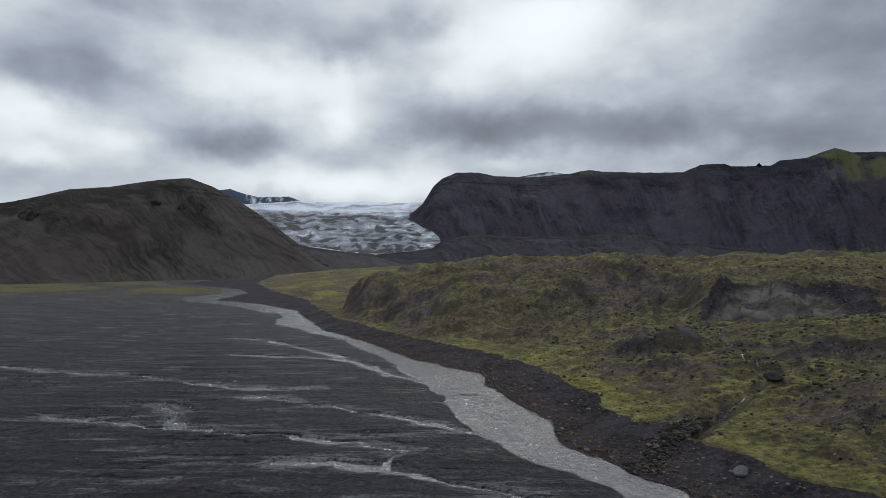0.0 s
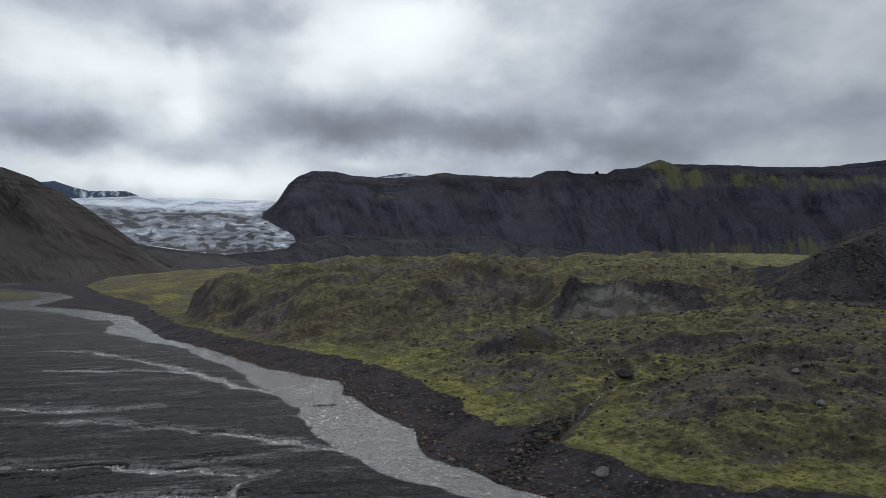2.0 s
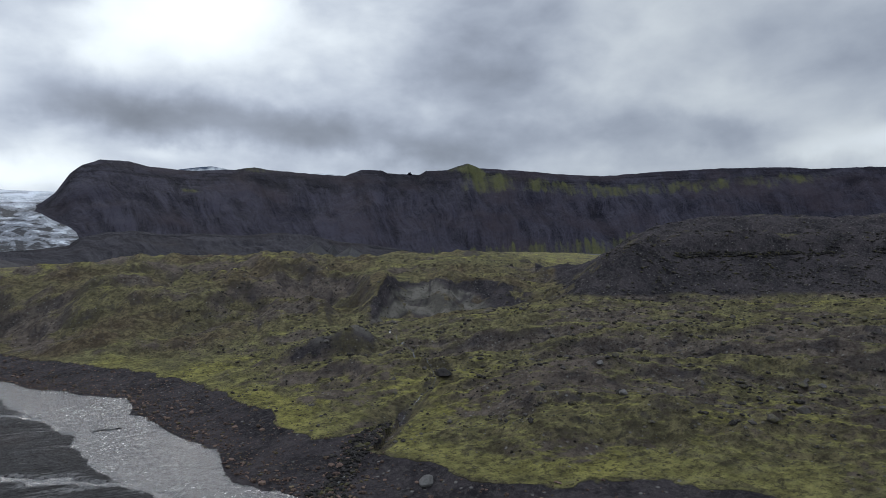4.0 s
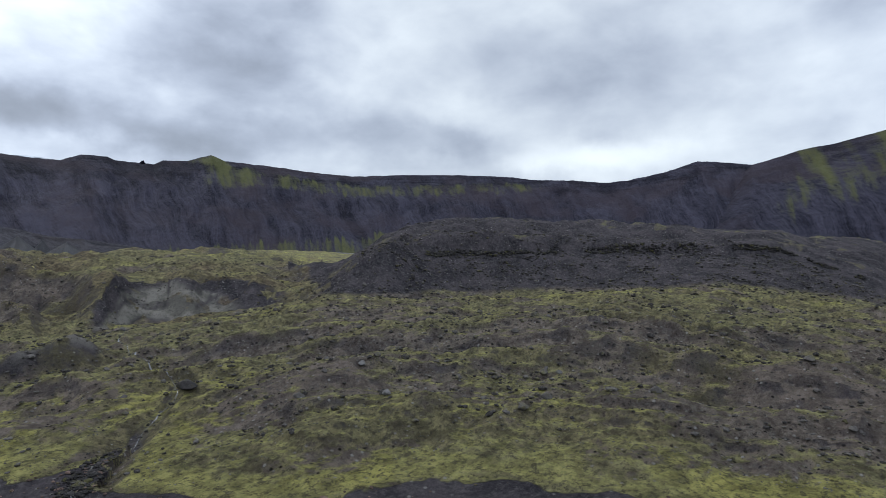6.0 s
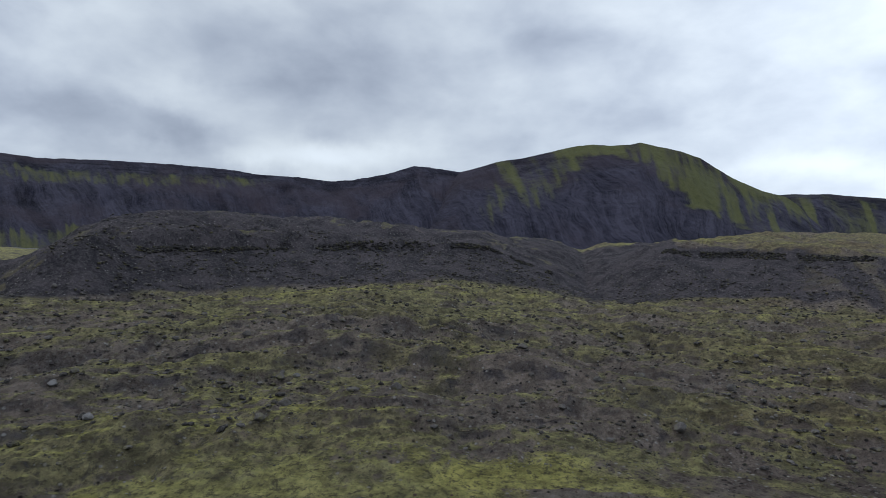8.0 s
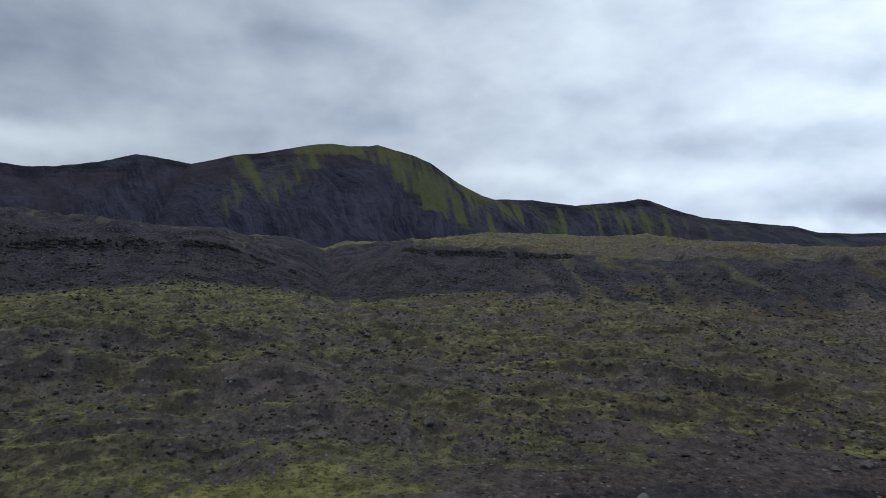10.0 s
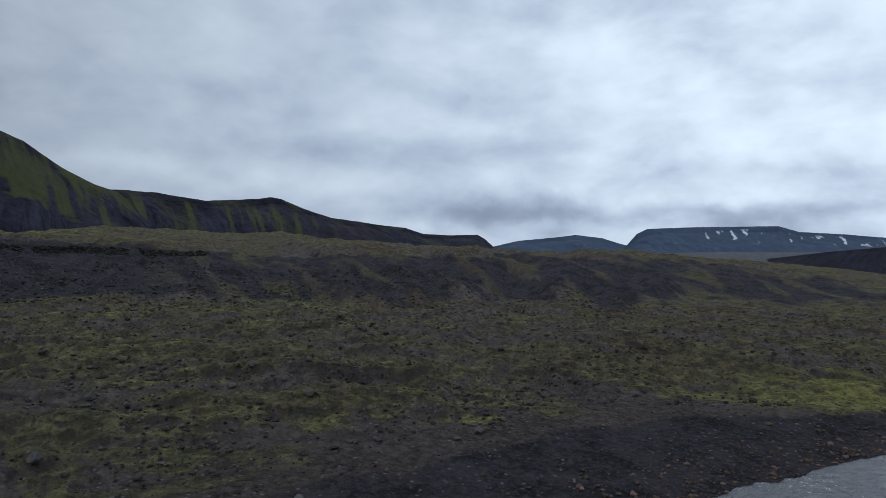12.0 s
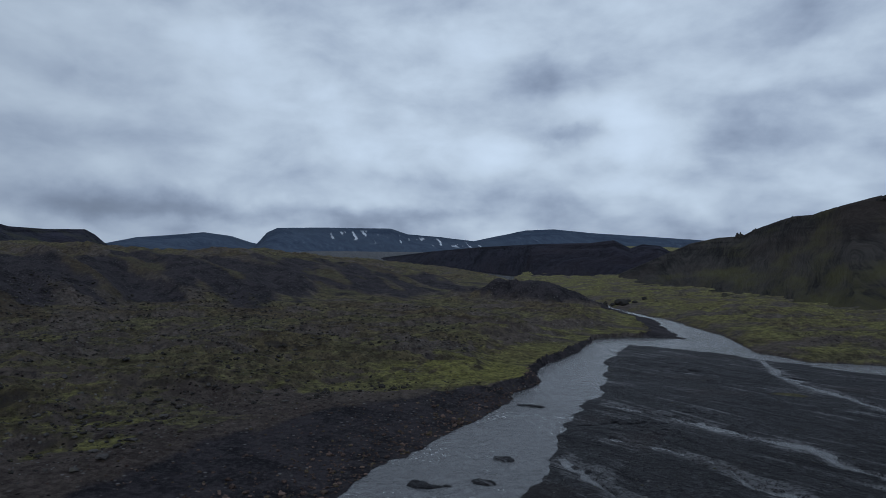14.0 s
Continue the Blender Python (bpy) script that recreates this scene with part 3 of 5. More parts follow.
    z = np.where(moor, z - cut * np.clip(z - 0.35, 0, 0.5 + 1.0 * mouth), z)
    # bank between moor and water
    s = np.clip(d_shore / (d_shore + d_bank + 1e-6), 0, 1)
    steep = np.interp(s, [0, 0.35, 0.62, 0.93, 1], [0, 0.12, 0.32, 0.86, 1])
    slow = np.interp(s, [0, 0.25, 0.8, 1], [0, 0.14, 0.75, 1])
    k = ramp(20, 40, y)
    bank = 0.03 + (z - 0.03) * (steep * k + slow * (1 - k)) + 0.10 * fbm(x / 1.6, y / 1.6, 3, 14) * ramp(0, 0.2, s)
    z = np.where(moor, z, bank)
    # river flat
    drift = fbm(x / 12, y / 4, 5, 41)
    flat = 0.15 + 0.07 * drift + 0.06 * fbm(x / 40, y / 18, 3, 42)
    carve = np.zeros_like(x)
    wx, wy = x + 2.0 * fbm(x / 6, y / 6, 4, 43), y + 1.2 * fbm(x / 5, y / 5, 4, 44) + 0.3 * fbm(x / 1.1, y / 0.8, 3, 50)
    shred = 0.92 + 0.8 * fbm(x / 2.5, y / 1.2, 3, 45)
    swell = 0.42 + 0.75 * ramp(-0.15, 0.5, fbm(x / 7, y / 5, 3, 58))
    for line, wide in CHANNELS:
        carve = np.maximum(carve, ramp(wide * 1.7 * swell, wide * 0.3 * swell, line_distance(wx, wy, line)) * shred)
    rill = np.abs(fbm(x / 30 + 0.3 * drift, y / 7, 4, 48))
    carve = np.maximum(carve, ramp(0.022, 0.004, rill) * ramp(0.0, 0.4, fbm(x / 25, y / 25, 3, 49) + 0.1) * shred)
    flat = flat - 0.34 * carve
    channel = inside(xw, yw, EAST_SHORE[5:] + WEST_SHORE[::-1]) | (inside(xw, yw, EAST_SHORE[:7] + WEST_SHORE[:1] + SOUTH_SHORE[:7][::-1]))
    fork = line_distance(xw, yw, [(-13, -125), (-20, -98), (-35, -86), (-80, -80), (-160, -60)])
    flat = np.minimum(flat, 0.02 + 0.05 * np.minimum(d_west, 30))
    flat = np.minimum(flat, -0.2 + 0.07 * np.maximum(0, fork - 2.5) + 0.25 * np.maximum(0, fbm(x / 9, y / 3, 3, 46)))
    bars = [np.hypot((x - bx) / 2.6, (y - by) / 1.0) for bx, by in ((15.7, -35), (15.4, -53), (20.1, -28), (16.2, -29.5), (-8, 96), (4, 75))]
    bar = np.minimum.reduce(bars) + 0.8 * fbm(x / 2, y / 2, 3, 47)
    flat = np.where(channel, -0.5 + 0.6 * ramp(1.0, 0.3, bar), flat)
    meander = line_distance(xw, yw, [(-50, 195), (-72, 228), (-98, 250), (-108, 272), (-101, 305), (-118, 345), (-165, 400), (-190, 430), (-186, 500), (-184, 630)])
    rim_s = np.minimum(0.1 + 0.25 * d_south, 1.2) + 0.02 * d_south
    z = np.where(east, z, np.where(south, rim_s + (0.9 * roll + 1.3 * fbm(x / 17, y / 11, 4, 95, ridged=True)) * ramp(2, 16, d_south), flat))
    z = np.where((y > 190) & (y < 640), np.minimum(z, -0.5 + 0.09 * meander), z)
    # ground climbs to the glacier and to the ridge's foot
    z += np.interp(half, [26, 42], [0.005, 0.028]) * np.clip(r - 420, 0, 1300) * ramp(62, 40, half) * ramp(-60, -40, half) + np.where(half > 60, 0.004 * np.clip(r - 420, 0, 1500), 0) + 0.011 * np.clip(r - 800, 0, 2200) * band(half, 150, 178, 8)
    # zones
    far = ramp(250, 450, r)
    patch = fbm(x / 13, y / 13, 5, 51) * (1 - far) + far * fbm(x / 40, y / 40, 3, 51)
    small = fbm(x / 4, y / 4, 4, 52) * (1 - far)
    verge = ramp(16, 1, deep) * ramp(-12, 45, y) * (1 - 0.5 * ramp(80, 120, y))
    bands = fbm(np.radians(half) * r / 26, r / 6.0, 4, 57) * (1 - 0.75 * ramp(160, 350, r))
    ledge = fbm(np.radians(half) * r / 45, r / 10, 4, 17, ridged=True)
    moss = 0.66 + 0.62 * patch + 0.85 * bands + 0.40 * ledge * ramp(8, 25, half) + 0.25 * small + 0.40 * verge + 0.15 * ramp(70, 100, y) + 0.07 * ramp(30, 10, y) + 0.5 * fbm(np.radians(half) * r / 45, r / 15.0, 4, 60) * ramp(-25, -60, y)
    scree = np.where(east & ~moor, ramp(1.0, 0.93 - 0.3 * ramp(22, 10, y) * ramp(-60, -50, y), s + 0.1 * small), 0)
    face = np.where(right, ramp(0.03, 0.2, m_f + 0.15 * patch) * ramp(0.5, 3, m_h) * ramp(330, 240, r), 0) * (1 - 0.5 * ramp(0.98, 1.0, m_f) * ramp(0.0, 0.4, small + patch))
    veins = fbm(half / 3 + r / 25, r / 22, 4, 54)
    face = np.maximum(face, np.where(right, 0.95 * ramp(0.05, 0.35, u_f + 0.3 * patch) * ramp(1.0, 0.8, u_f - 0.1 * small) * ramp(180, 160, half) * (1 - 0.55 * ramp(0.0, 0.45, 0.6 * veins + 0.5 * patch + 0.5 * spur) * ramp(100, 112, half)), 0))
    face = np.maximum(face, np.where(north & moor, n_w * band(n_q, 0.0, 11.5, 1.0) * ramp(0.45, 0.15, small), 0))
    # bare dark scree in the hills' hollows, their shade put into the colour
    face = np.maximum(face, np.where(north & moor, 0.42 * ramp(0.0, -1.3, n_l + 1.2 * fbm(x / 10, y / 10, 4, 53)) * ramp(0, 10, n_q), 0))
    face = np.maximum(face, 0.75 * ramp(1.0, 0.6, mound + 0.6 * small) * ramp(90, 86, y + 3 * small))
    face = np.maximum(face, np.where(right, 0.9 * band(half, 91.5, 104, 1.0) * ramp(1.0, 2.5, u_h) * ramp(1.0, 0.88, u_f), 0))
    face = np.maximum(face, np.where(right, 0.95 * band(half + 3 * patch, 88.5, 97.0, 2.0) * band(r + 14 * patch, 136, 280, 16), 0))
    face = np.maximum(face, np.where(north & moor, 0.55 * ramp(0.0, 0.3, fbm(x / 16, y / 30, 4, 64)) * ramp(24, 40, n_q) * ramp(18, 26, half), 0))
    moss = np.where(north, moss - 0.45 * ramp(-0.05, 0.3, fbm(x / 22, y / 50, 4, 98)) * ramp(6, -4, half) * ramp(150, 200, r), moss)
    moss = moss - 0.30 * ramp(0.95, 0.6, bowl) + np.where(north & moor, 0.14 * ramp(2, 12, n_q), 0)
    # bare reddish shoulder above the southern bank
    moss = np.where(east & ~moor, moss - 0.9 * ramp(22, 10, y) * ramp(-60, -50, y), moss)
    moss = np.where(moor, moss - 0.75 * ramp(10, 2, deep + 9 * small) * ramp(14, -6, y) * ramp(-54, -42, y), moss)
    rust = np.where(east, ramp(15, 3, deep + 9 * small) * ramp(14, -6, y) * ramp(-54, -42, y), 0)
    moss = np.maximum(moss, 1.1 * ramp(1.1, 0.6, np.hypot((x - 23) / 9, (y + 66) / 10)))
    scree = np.maximum(np.maximum(scree, face), 0.9 * ramp(0.95, 0.6, knoll))
    moss = np.where(south, 0.75 + 0.8 * fbm(x / 14, y / 10, 4, 96), moss)
    scree = np.maximum(scree, np.where(moor, ramp(1.2, 0.5, d_stream) * (0.4 + 0.4 * ramp(31, 26, x)) * ramp(38, 34, x), 0))
    moss = moss - 0.28 * ramp(1.0, 0.4, np.hypot((x - 64) / 28, (y - 10) / 20))
    moss = moss - 0.14 * ramp(-50, -85, y) * ramp(600, 400, r)
    # paler mossy strip on the far southern plain, painted for its sunlit band
    moss = moss + 0.5 * ramp(700, 1200, r) * band(half, 145, 180, 6)
    outwash = np.where(north & moor, 1 - back, 0)
    scree = np.maximum(scree, outwash)
    strand = (~east) & (~south)
    lawn = ramp(290, 340, y - 0.15 * x + 20 * patch + 40 * fbm(x / 22, y / 30, 4, 59)) * strand * ramp(480, 430, y) * ramp(-0.35, 0.1, patch)
    lawn = np.maximum(lawn, strand * ramp(1.0, 0.5, np.hypot((x + 14) / 3.0, (y + 66) / 1.6) + 0.5 * small))
    bed = np.where(strand, 1 - 0.85 * lawn, 0)
    moss = np.where(strand, 0.9 * lawn, moss)
    wave = fbm(half / 1.3, r / 30, 3, 91)
    seam = band(n_q + 2.4 * wave, 4.4, 6.2, 0.6) * ramp(-0.3, 0.1, fbm(half / 2.0, half * 0, 3, 92)) + ramp(0.12, 0.35, fbm(half * 1.6, r / 40, 3, 93)) * ramp(5.5, 9.5, n_q)
    pale = np.where(north & moor, 1.1 * ramp(-0.2, 1.4, n_q) * ramp(0.8, -0.8, n_q - np.interp(half, [22, 24.5, 28, 31.5, 34], [1.5, 7.5, 10.5, 8.5, 3])) * (1 - 0.9 * np.clip(seam, 0, 1)) * ramp(21.5, 23.5, half) * ramp(34.5, 32, half), 0)
    pale = np.maximum(pale, 0.5 * ramp(0.75, 0.4, mound + 0.3 * small))
    near = np.full(x.shape, 99.0, np.float32)
    for line, wide in CHANNELS:
        near = np.minimum(near, line_distance(wx, wy, line))
    pale = np.where(strand, ramp(2.2, 0.3, near) + 0.35 * ramp(0.0, 0.5, drift), pale)
    lush = 0.52 * ramp(22, 3, deep) * ramp(-10, 40, y) * ramp(115, 80, y) + 0.55 * ramp(-40, -60, y) * ramp(30, 5, deep) + 0.6 * ramp(0.0, 0.35, fbm(x / 20, y / 20, 4, 55)) * ramp(-90, -30, y) + 0.35 * np.where(north & moor, ramp(0.0, 0.35, fbm(x / 18, y / 18, 4, 56)), 0)
    lush = np.maximum(lush, 1.2 * ramp(1.1, 0.6, np.hypot((x - 23) / 9, (y + 66) / 10)))
    hem = np.where(right & (m_f <= 0), ramp(0.0, 0.06, mesa_shape(half, r + 10 + 5 * small)[1]) * ramp(50, 58, half) * ramp(90, 84, half), 0)
    lush, moss = np.maximum(lush, 0.9 * hem), moss + 0.35 * hem
    lush = np.where(strand, 0.25, lush)
    return z, moss, bed, scree, pale, lush, rust


def band(v, lo, hi, soft):
    return ramp(lo - soft, lo + soft, v) * ramp(hi + soft, hi - soft, v)


def ground_sheet():
    angles = np.radians(np.concatenate([np.arange(-42, 212, 0.2), np.arange(212, 318, 2.0)]))
    radii = [0.5] + [2.0 * k for k in range(1, 15)]
    while radii[-1] < 4900:
        r = radii[-1]
        radii.append(r + max(0.1, min(r * r * 1.3 / 17650, 0.013 * r)))
    rr, aa = np.meshgrid(np.array(radii), angles, indexing="ij")
    x, y = np.float32(MID[0] + rr * np.sin(aa)), np.float32(MID[1] + rr * np.cos(aa))
    z, moss, bed, scree, pale, lush, rust = land(x, y)
    # moss thins out where the ground is steep; the darker colour also paints slope shading
    steep = np.hypot(np.gradient(z, axis=0) / np.maximum(np.gradient(rr, axis=0), 0.05), np.gradient(z, axis=1) / np.maximum(rr * np.gradient(aa, axis=1), 0.05))
    on_moor = (bed < 0.5) & (rr < 420)
    scree = np.where(on_moor, np.maximum(scree, 0.5 * ramp(0.45, 0.95, steep)), scree)
    lush = np.where(on_moor, lush - 1.2 * ramp(0.15, 0.5, steep), lush)
    moss = np.where(on_moor, moss - np.where(y > 95, 0.30, 0.42) * ramp(0.2, 0.55, steep), moss)
    ob = grid_object("ground", x, y, z, GROUND, {"zone": np.stack([np.clip(moss, 0, 1), np.clip(bed, 0, 1), np.clip(scree, 0, 1)], -1), "pale": np.clip(pale, 0, 1), "lush": np.clip(lush, 0, 1), "rust": np.clip(rust, 0, 1), "brown": np.clip(0.65 * ramp(-0.1, 0.25, fbm(x / 28, y / 28, 4, 59)) * ramp(85, 115, y) + (0.22 + 0.22 * ramp(120, 150, rr)) * ramp(25, -15, y) + 0.9 * ramp(-0.05, 0.2, fbm(x / 30, y / 13, 4, 65)) * ramp(-45, -80, y) + 0.5 * ramp(0.2, 0.5, steep) + 0.6 * ramp(-10, -40, x) * ramp(140, 200, y), 0, 1)}, close=True)
    return tagged(ob, "mossy moor, black gravel flat and dark scree banks of a wide valley", "ground", kind="structure")


ground = ground_sheet()


def water_sheet():
    xs, ys = np.meshgrid(np.linspace(-260, 60, 2), np.linspace(-420, 900, 2))
    ob = grid_object("water", xs, ys, xs * 0, WATER)
    return tagged(ob, "shallow grey silty glacier river in braided channels", "river", kind="structure")


water = water_sheet()


# ---------------------------------------------------------------- mountains
def ridge(name, mat, crest, far, foot, base, cols, rows, rough, gullies, seed, cover=None, label="", category="mountain", bulge=0.0, back=0.5, power=1.25, pale=None):
    """A mountain round the valley. crest: (bearing, rise in degrees over the drone's height); far, foot: metres to crest and foot, by bearing; base: height of the foot."""
    az = np.linspace(crest[0][0], crest[-1][0], cols)
    el = np.interp(az, [c[0] for c in crest], [c[1] for c in crest])
    rc = np.interp(az, [c[0] for c in far], [c[1] for c in far])
    rf = np.interp(az, [c[0] for c in foot], [c[1] for c in foot])
    top = 16 + np.tan(np.radians(el)) * rc
    if not np.isscalar(base):
        base = 16 + np.tan(np.radians(np.interp(az, [c[0] for c in base], [c[1] for c in base]))) * rf
    v = np.concatenate([np.linspace(0, 1, rows), 1 + np.linspace(0.02, 1, max(6, rows // 8)) * back])[:, None]
    u = (np.radians(az) * rc)[None, :]
    d = rf + (rc - rf) * v
    rise = np.where(v <= 1, v ** power * (1 - bulge) + bulge * np.sin(np.clip(v, 0, 1) * np.pi / 2), 1 - 0.8 * np.clip(v - 1, 0, 1) ** 1.2)
    z = base + (top - base) * rise
    span = (rc - rf).mean()
    body = np.clip(v * (1 - v) * 4, 0, 1) * (v <= 1)
    slant = u / gullies + 2.5 * v + 0.5 * fbm(u / (gullies * 2), v * 3, 3, seed + 9)
    cut = fbm(slant, v * 0.9, 5, seed, ridged=True)
    fade = np.clip((top - base) / (top - base).max(), 0.1, 1)
    spur = fbm(u / (gullies * 3.2) + 0.6 * v, v * 0.7, 3, seed + 2, ridged=True)
    z = z + body * rough * fade * (0.17 * cut * (0.35 + 0.65 * v) + 0.08 * spur + 0.40 * fbm(u / (gullies * 4), v * 3, 5, seed + 3))
    z = z + rough * fade * 0.06 * fbm(u / (gullies * 0.6), v * 6, 4, seed + 5) * (v > 0.05)
    crag = ramp(0.70, 0.84, v + 0.15 * fbm(u / (gullies * 3), v * 0, 4, seed + 7)) * (v < 0.985)
    z = z + crag * rough * fade * 0.05 * fbm(u / (gullies * 1.2), v * 14, 4, seed + 8)
    d = d + body * rough * 1.0 * fbm(u / (gullies * 2), v * 3, 3, seed + 4)
    a = np.radians(az)[None, :]
    x, y = MID[0] + d * np.sin(a), MID[1] + d * np.cos(a)
    rise_deg = np.degrees(np.arctan2(z - 16, d))
    run = fbm(slant * 4.5, v * 1.1, 5, seed + 12)
    tone = 0.5 + 0.30 * run * ramp(0.95, 0.7, v) + 0.22 * cut + 0.28 * fbm(u / (gullies * 1.8) + 2 * v, v * 3.5, 5, seed + 14) - 0.40 * crag * ramp(-0.25, 0.2, fbm(u / (gullies * 1.5), v * 5, 4, seed + 13))
    tone = tone - 0.5 * crag * ramp(0.05, 0.35, fbm(u / (gullies * 5), z / (0.3 * rough), 4, seed + 15))
    if pale:
        tone = tone + pale(az[None, :] + 0 * z, v + 0 * z, u / gullies, rise_deg)
    layers = {"tone": np.clip(tone + 0 * z, 0, 1), "flow": np.stack([slant + 0 * z, np.hypot(top - base, 0.35 * (rc - rf)).mean() / gullies * v + 0 * z, 0 * z], -1)}
    if cover:
        layers["cover"] = np.clip(cover(az[None, :] + 0 * z, np.clip(v, 0, 1.3) + 0 * z, u / gullies, rise_deg) + 0 * z, 0, 1)
    ob = grid_object(name, x, y, z, mat, layers)
    return tagged(ob, label, category)


def ridge_moss(az, v, u, el):
    patch = fbm(u * 0.9 + 2 * v, v * 3, 5, 301) + 0.6 * fbm(u * 5 + 4 * v, v * 2.5, 4, 302)
    runs = fbm(u * 3.2 + 2.5 * v, v * 0.8, 4, 303)
    low, top = np.interp(az, [33, 36, 45, 60, 64], [6.0, 6.4, 5.7, 6.2, 6.4]), np.interp(az, [33, 38, 45, 64], [8.4, 7.4, 6.7, 7.0])
    strip = band(el + 0.35 * runs, low, top, 0.22) * ramp(32.5, 34, az) * ramp(64, 59, az)
    peak = band(el, 6.3, 9.5, 0.35) * band(az + 0.5 * runs, 31.7, 33.6, 0.5) * 1.5 + ramp(7.9, 8.3, el) * band(az, 30.3, 33, 0.5)
    shelf = np.exp(-(((az - 8.0) / 0.8) ** 2) - ((el - 6.0) / 0.18) ** 2) * 1.6 + 0.7 * ramp(7.6, 7.9, el) * band(az, 11.5, 16, 1.0)
    fans = ramp(0.0, -0.6, el - np.interp(az, [22, 28, 36, 45, 52, 60], [0.4, 0.8, 1.6, 2.3, 2.8, 2.4]) - 0.6 * runs - 0.5 * patch) * ramp(22, 30, az)
    return (strip * 0.62 + peak * 0.42 + shelf * 0.6 + fans * 0.62) * (0.9 + 1.3 * patch)


def ridge_pale(az, v, u, el):
    """Pale scree under the cliffs in the north, dark rock towards the crest."""
    return 0.45 * ramp(0.0, 0.35, fbm(u * 0.7 + 1.5 * v, v * 2.2, 4, 305)) * ramp(30, 22, az) * band(el, 1.5, 6.2, 0.8) + 0.15 * ramp(-0.5, 0.3, el - 6) * band(az, -4, 6, 2) - 0.22 * band(el, 6.2, 9, 0.5) * band(az, 13, 31, 2)


ridge("dark_ridge", DARK_ROCK,
      [(-3.7, 3.9), (-2.8, 4.6), (-2.0, 5.3), (-1.0, 6.9), (-0.2, 7.6), (1.1, 8.15), (3.2, 8.15), (4.5, 7.84), (7.8, 7.65), (11.6, 7.95), (13.1, 8.2), (14.6, 8.0), (19.8, 7.7), (21.1, 7.7), (22.5, 8.26),
       (24.3, 8.25), (24.9, 7.98), (27.8, 7.85), (28.4, 8.2), (30.4, 8.3), (31.4, 8.65), (32.3, 8.9), (33.4, 8.45), (37.5, 8.15), (41, 7.75), (44.5, 7.5), (49, 7.7), (54, 7.72), (58.8, 7.52), (61, 7.2),
       (64.5, 7.1), (67.5, 6.8), (69.5, 7.0), (72.6, 7.6), (75, 8.35), (76.6, 8.2), (79.2, 7.82), (86, 6.5)],
      [(-4, 2700), (5, 3000), (86, 3100)], [(-4, 1500), (20, 1700), (86, 1700)], 18, 1300, 150, 60, 80, 101, ridge_moss,
      "long dark basalt mountain ridge with gullied scree slopes and moss streaks", bulge=0.25, pale=ridge_pale)


def green_moss(az, v, u, el):
    """Moss on both flanks of a bare fan that widens downhill from under the summit."""
    patch = fbm(u * 0.8 + 1.0 * v, v * 1.4, 5, 311) + 0.6 * fbm(u * 4 + 3 * v, v * 1.5, 4, 312)
    left = np.interp(el, [2, 4.5, 6.5, 8.3, 9.3], [84, 88.0, 89.3, 90.2, 93]) - 2.0 * fbm(el * 0.9, az * 0.3, 3, 313)
    right = np.interp(el, [2, 3, 4.5, 6.5, 8, 9.4], [105, 102.5, 99.3, 97.2, 95.4, 93]) - 2.0 * fbm(el * 0.9 + 7, az * 0.3, 3, 314)
    west = ramp(0.7, -0.8, az - left) * ramp(81.0, 84.0, az + 0.8 * patch) * ramp(3.4, 5.2, el + 0.9 * patch) * 0.72
    cap = band(az, 88.5, 93.5, 0.8) * ramp(8.9, 9.4, el)
    east = ramp(-0.7, 0.8, az - right) * 0.95
    return (west + cap * 0.9 + east) * (0.80 + 1.35 * patch) + 0.25 * patch * band(el, 2, 5, 0.8)


ridge("green_mountain", DARK_ROCK,
      [(76, 4.5), (79.2, 7.8), (81, 8.25), (82.5, 8.7), (85.1, 9.05), (87.2, 9.5), (89.5, 9.95), (91.2, 10.08), (92.7, 9.9), (94.4, 9.95), (95.2, 10.1), (96.1, 9.82), (98.5, 9.17), (100.1, 8.5), (101, 7.85),
       (102.6, 6.7), (104.8, 5.55), (106.5, 5.0), (109, 3.0)],
      [(76, 2900), (95, 2700), (109, 2700)], [(76, 1500), (109, 1500)], 22, 500, 110, 45, 100, 121, green_moss,
      "broad dark mountain with bright yellow-green moss on its upper slopes", bulge=0.3)


def knoll_moss(az, v, u, el):
    runs = fbm(u * 2.6 + 2 * v, v * 0.7, 4, 322)
    return 0.26 + 0.7 * fbm(u * 1.2 + 2 * v, v * 1.5, 5, 321) + 0.85 * ramp(-0.1, 0.5, runs) * band(v, 0.0, 0.8, 0.25) * ramp(128, 120, az)


ridge("low_mountain", DARK_ROCK,
      [(104, 5.1), (106.5, 5.2), (109.4, 5.08), (113.2, 4.55), (117.6, 4.85), (118.6, 5.03), (119.6, 4.86), (121.5, 4.07), (123.9, 3.29), (126.2, 3.0), (128.4, 2.67), (130.6, 2.44), (132.3, 1.9), (134.7, 1.77), (137.3, 1.82),
       (138.0, 1.4), (139.2, 0.3)],
      [(104, 3000), (139, 3300)], [(104, 1900), (139, 2300)], 20, 420, 90, 50, 130, 131, knoll_moss,
      "lower chain of dark knolls with moss-green slopes", bulge=0.3)


def hill_moss(az, v, u, el):
    return 0.25 * ramp(0.2, 0.0, v) + 0.2 * fbm(u * 2, v * 4, 3, 341)


def hill_scree_and_shade(az, v, u, el):
    """Pale scree on the flank towards the glacier; the other, rocky one has its shade painted in."""
    return 0.30 * ramp(-23, -18, az) - 0.42 * ramp(-25, -31, az) * ramp(-0.1, 0.3, fbm(u * 0.8, v * 3, 4, 343)) - 0.35 * ramp(0.1, 0.4, fbm(u * 1.3 + v, v * 5, 4, 344)) * band(el, 2.4, 6, 0.6) * ramp(-19, -22, az)


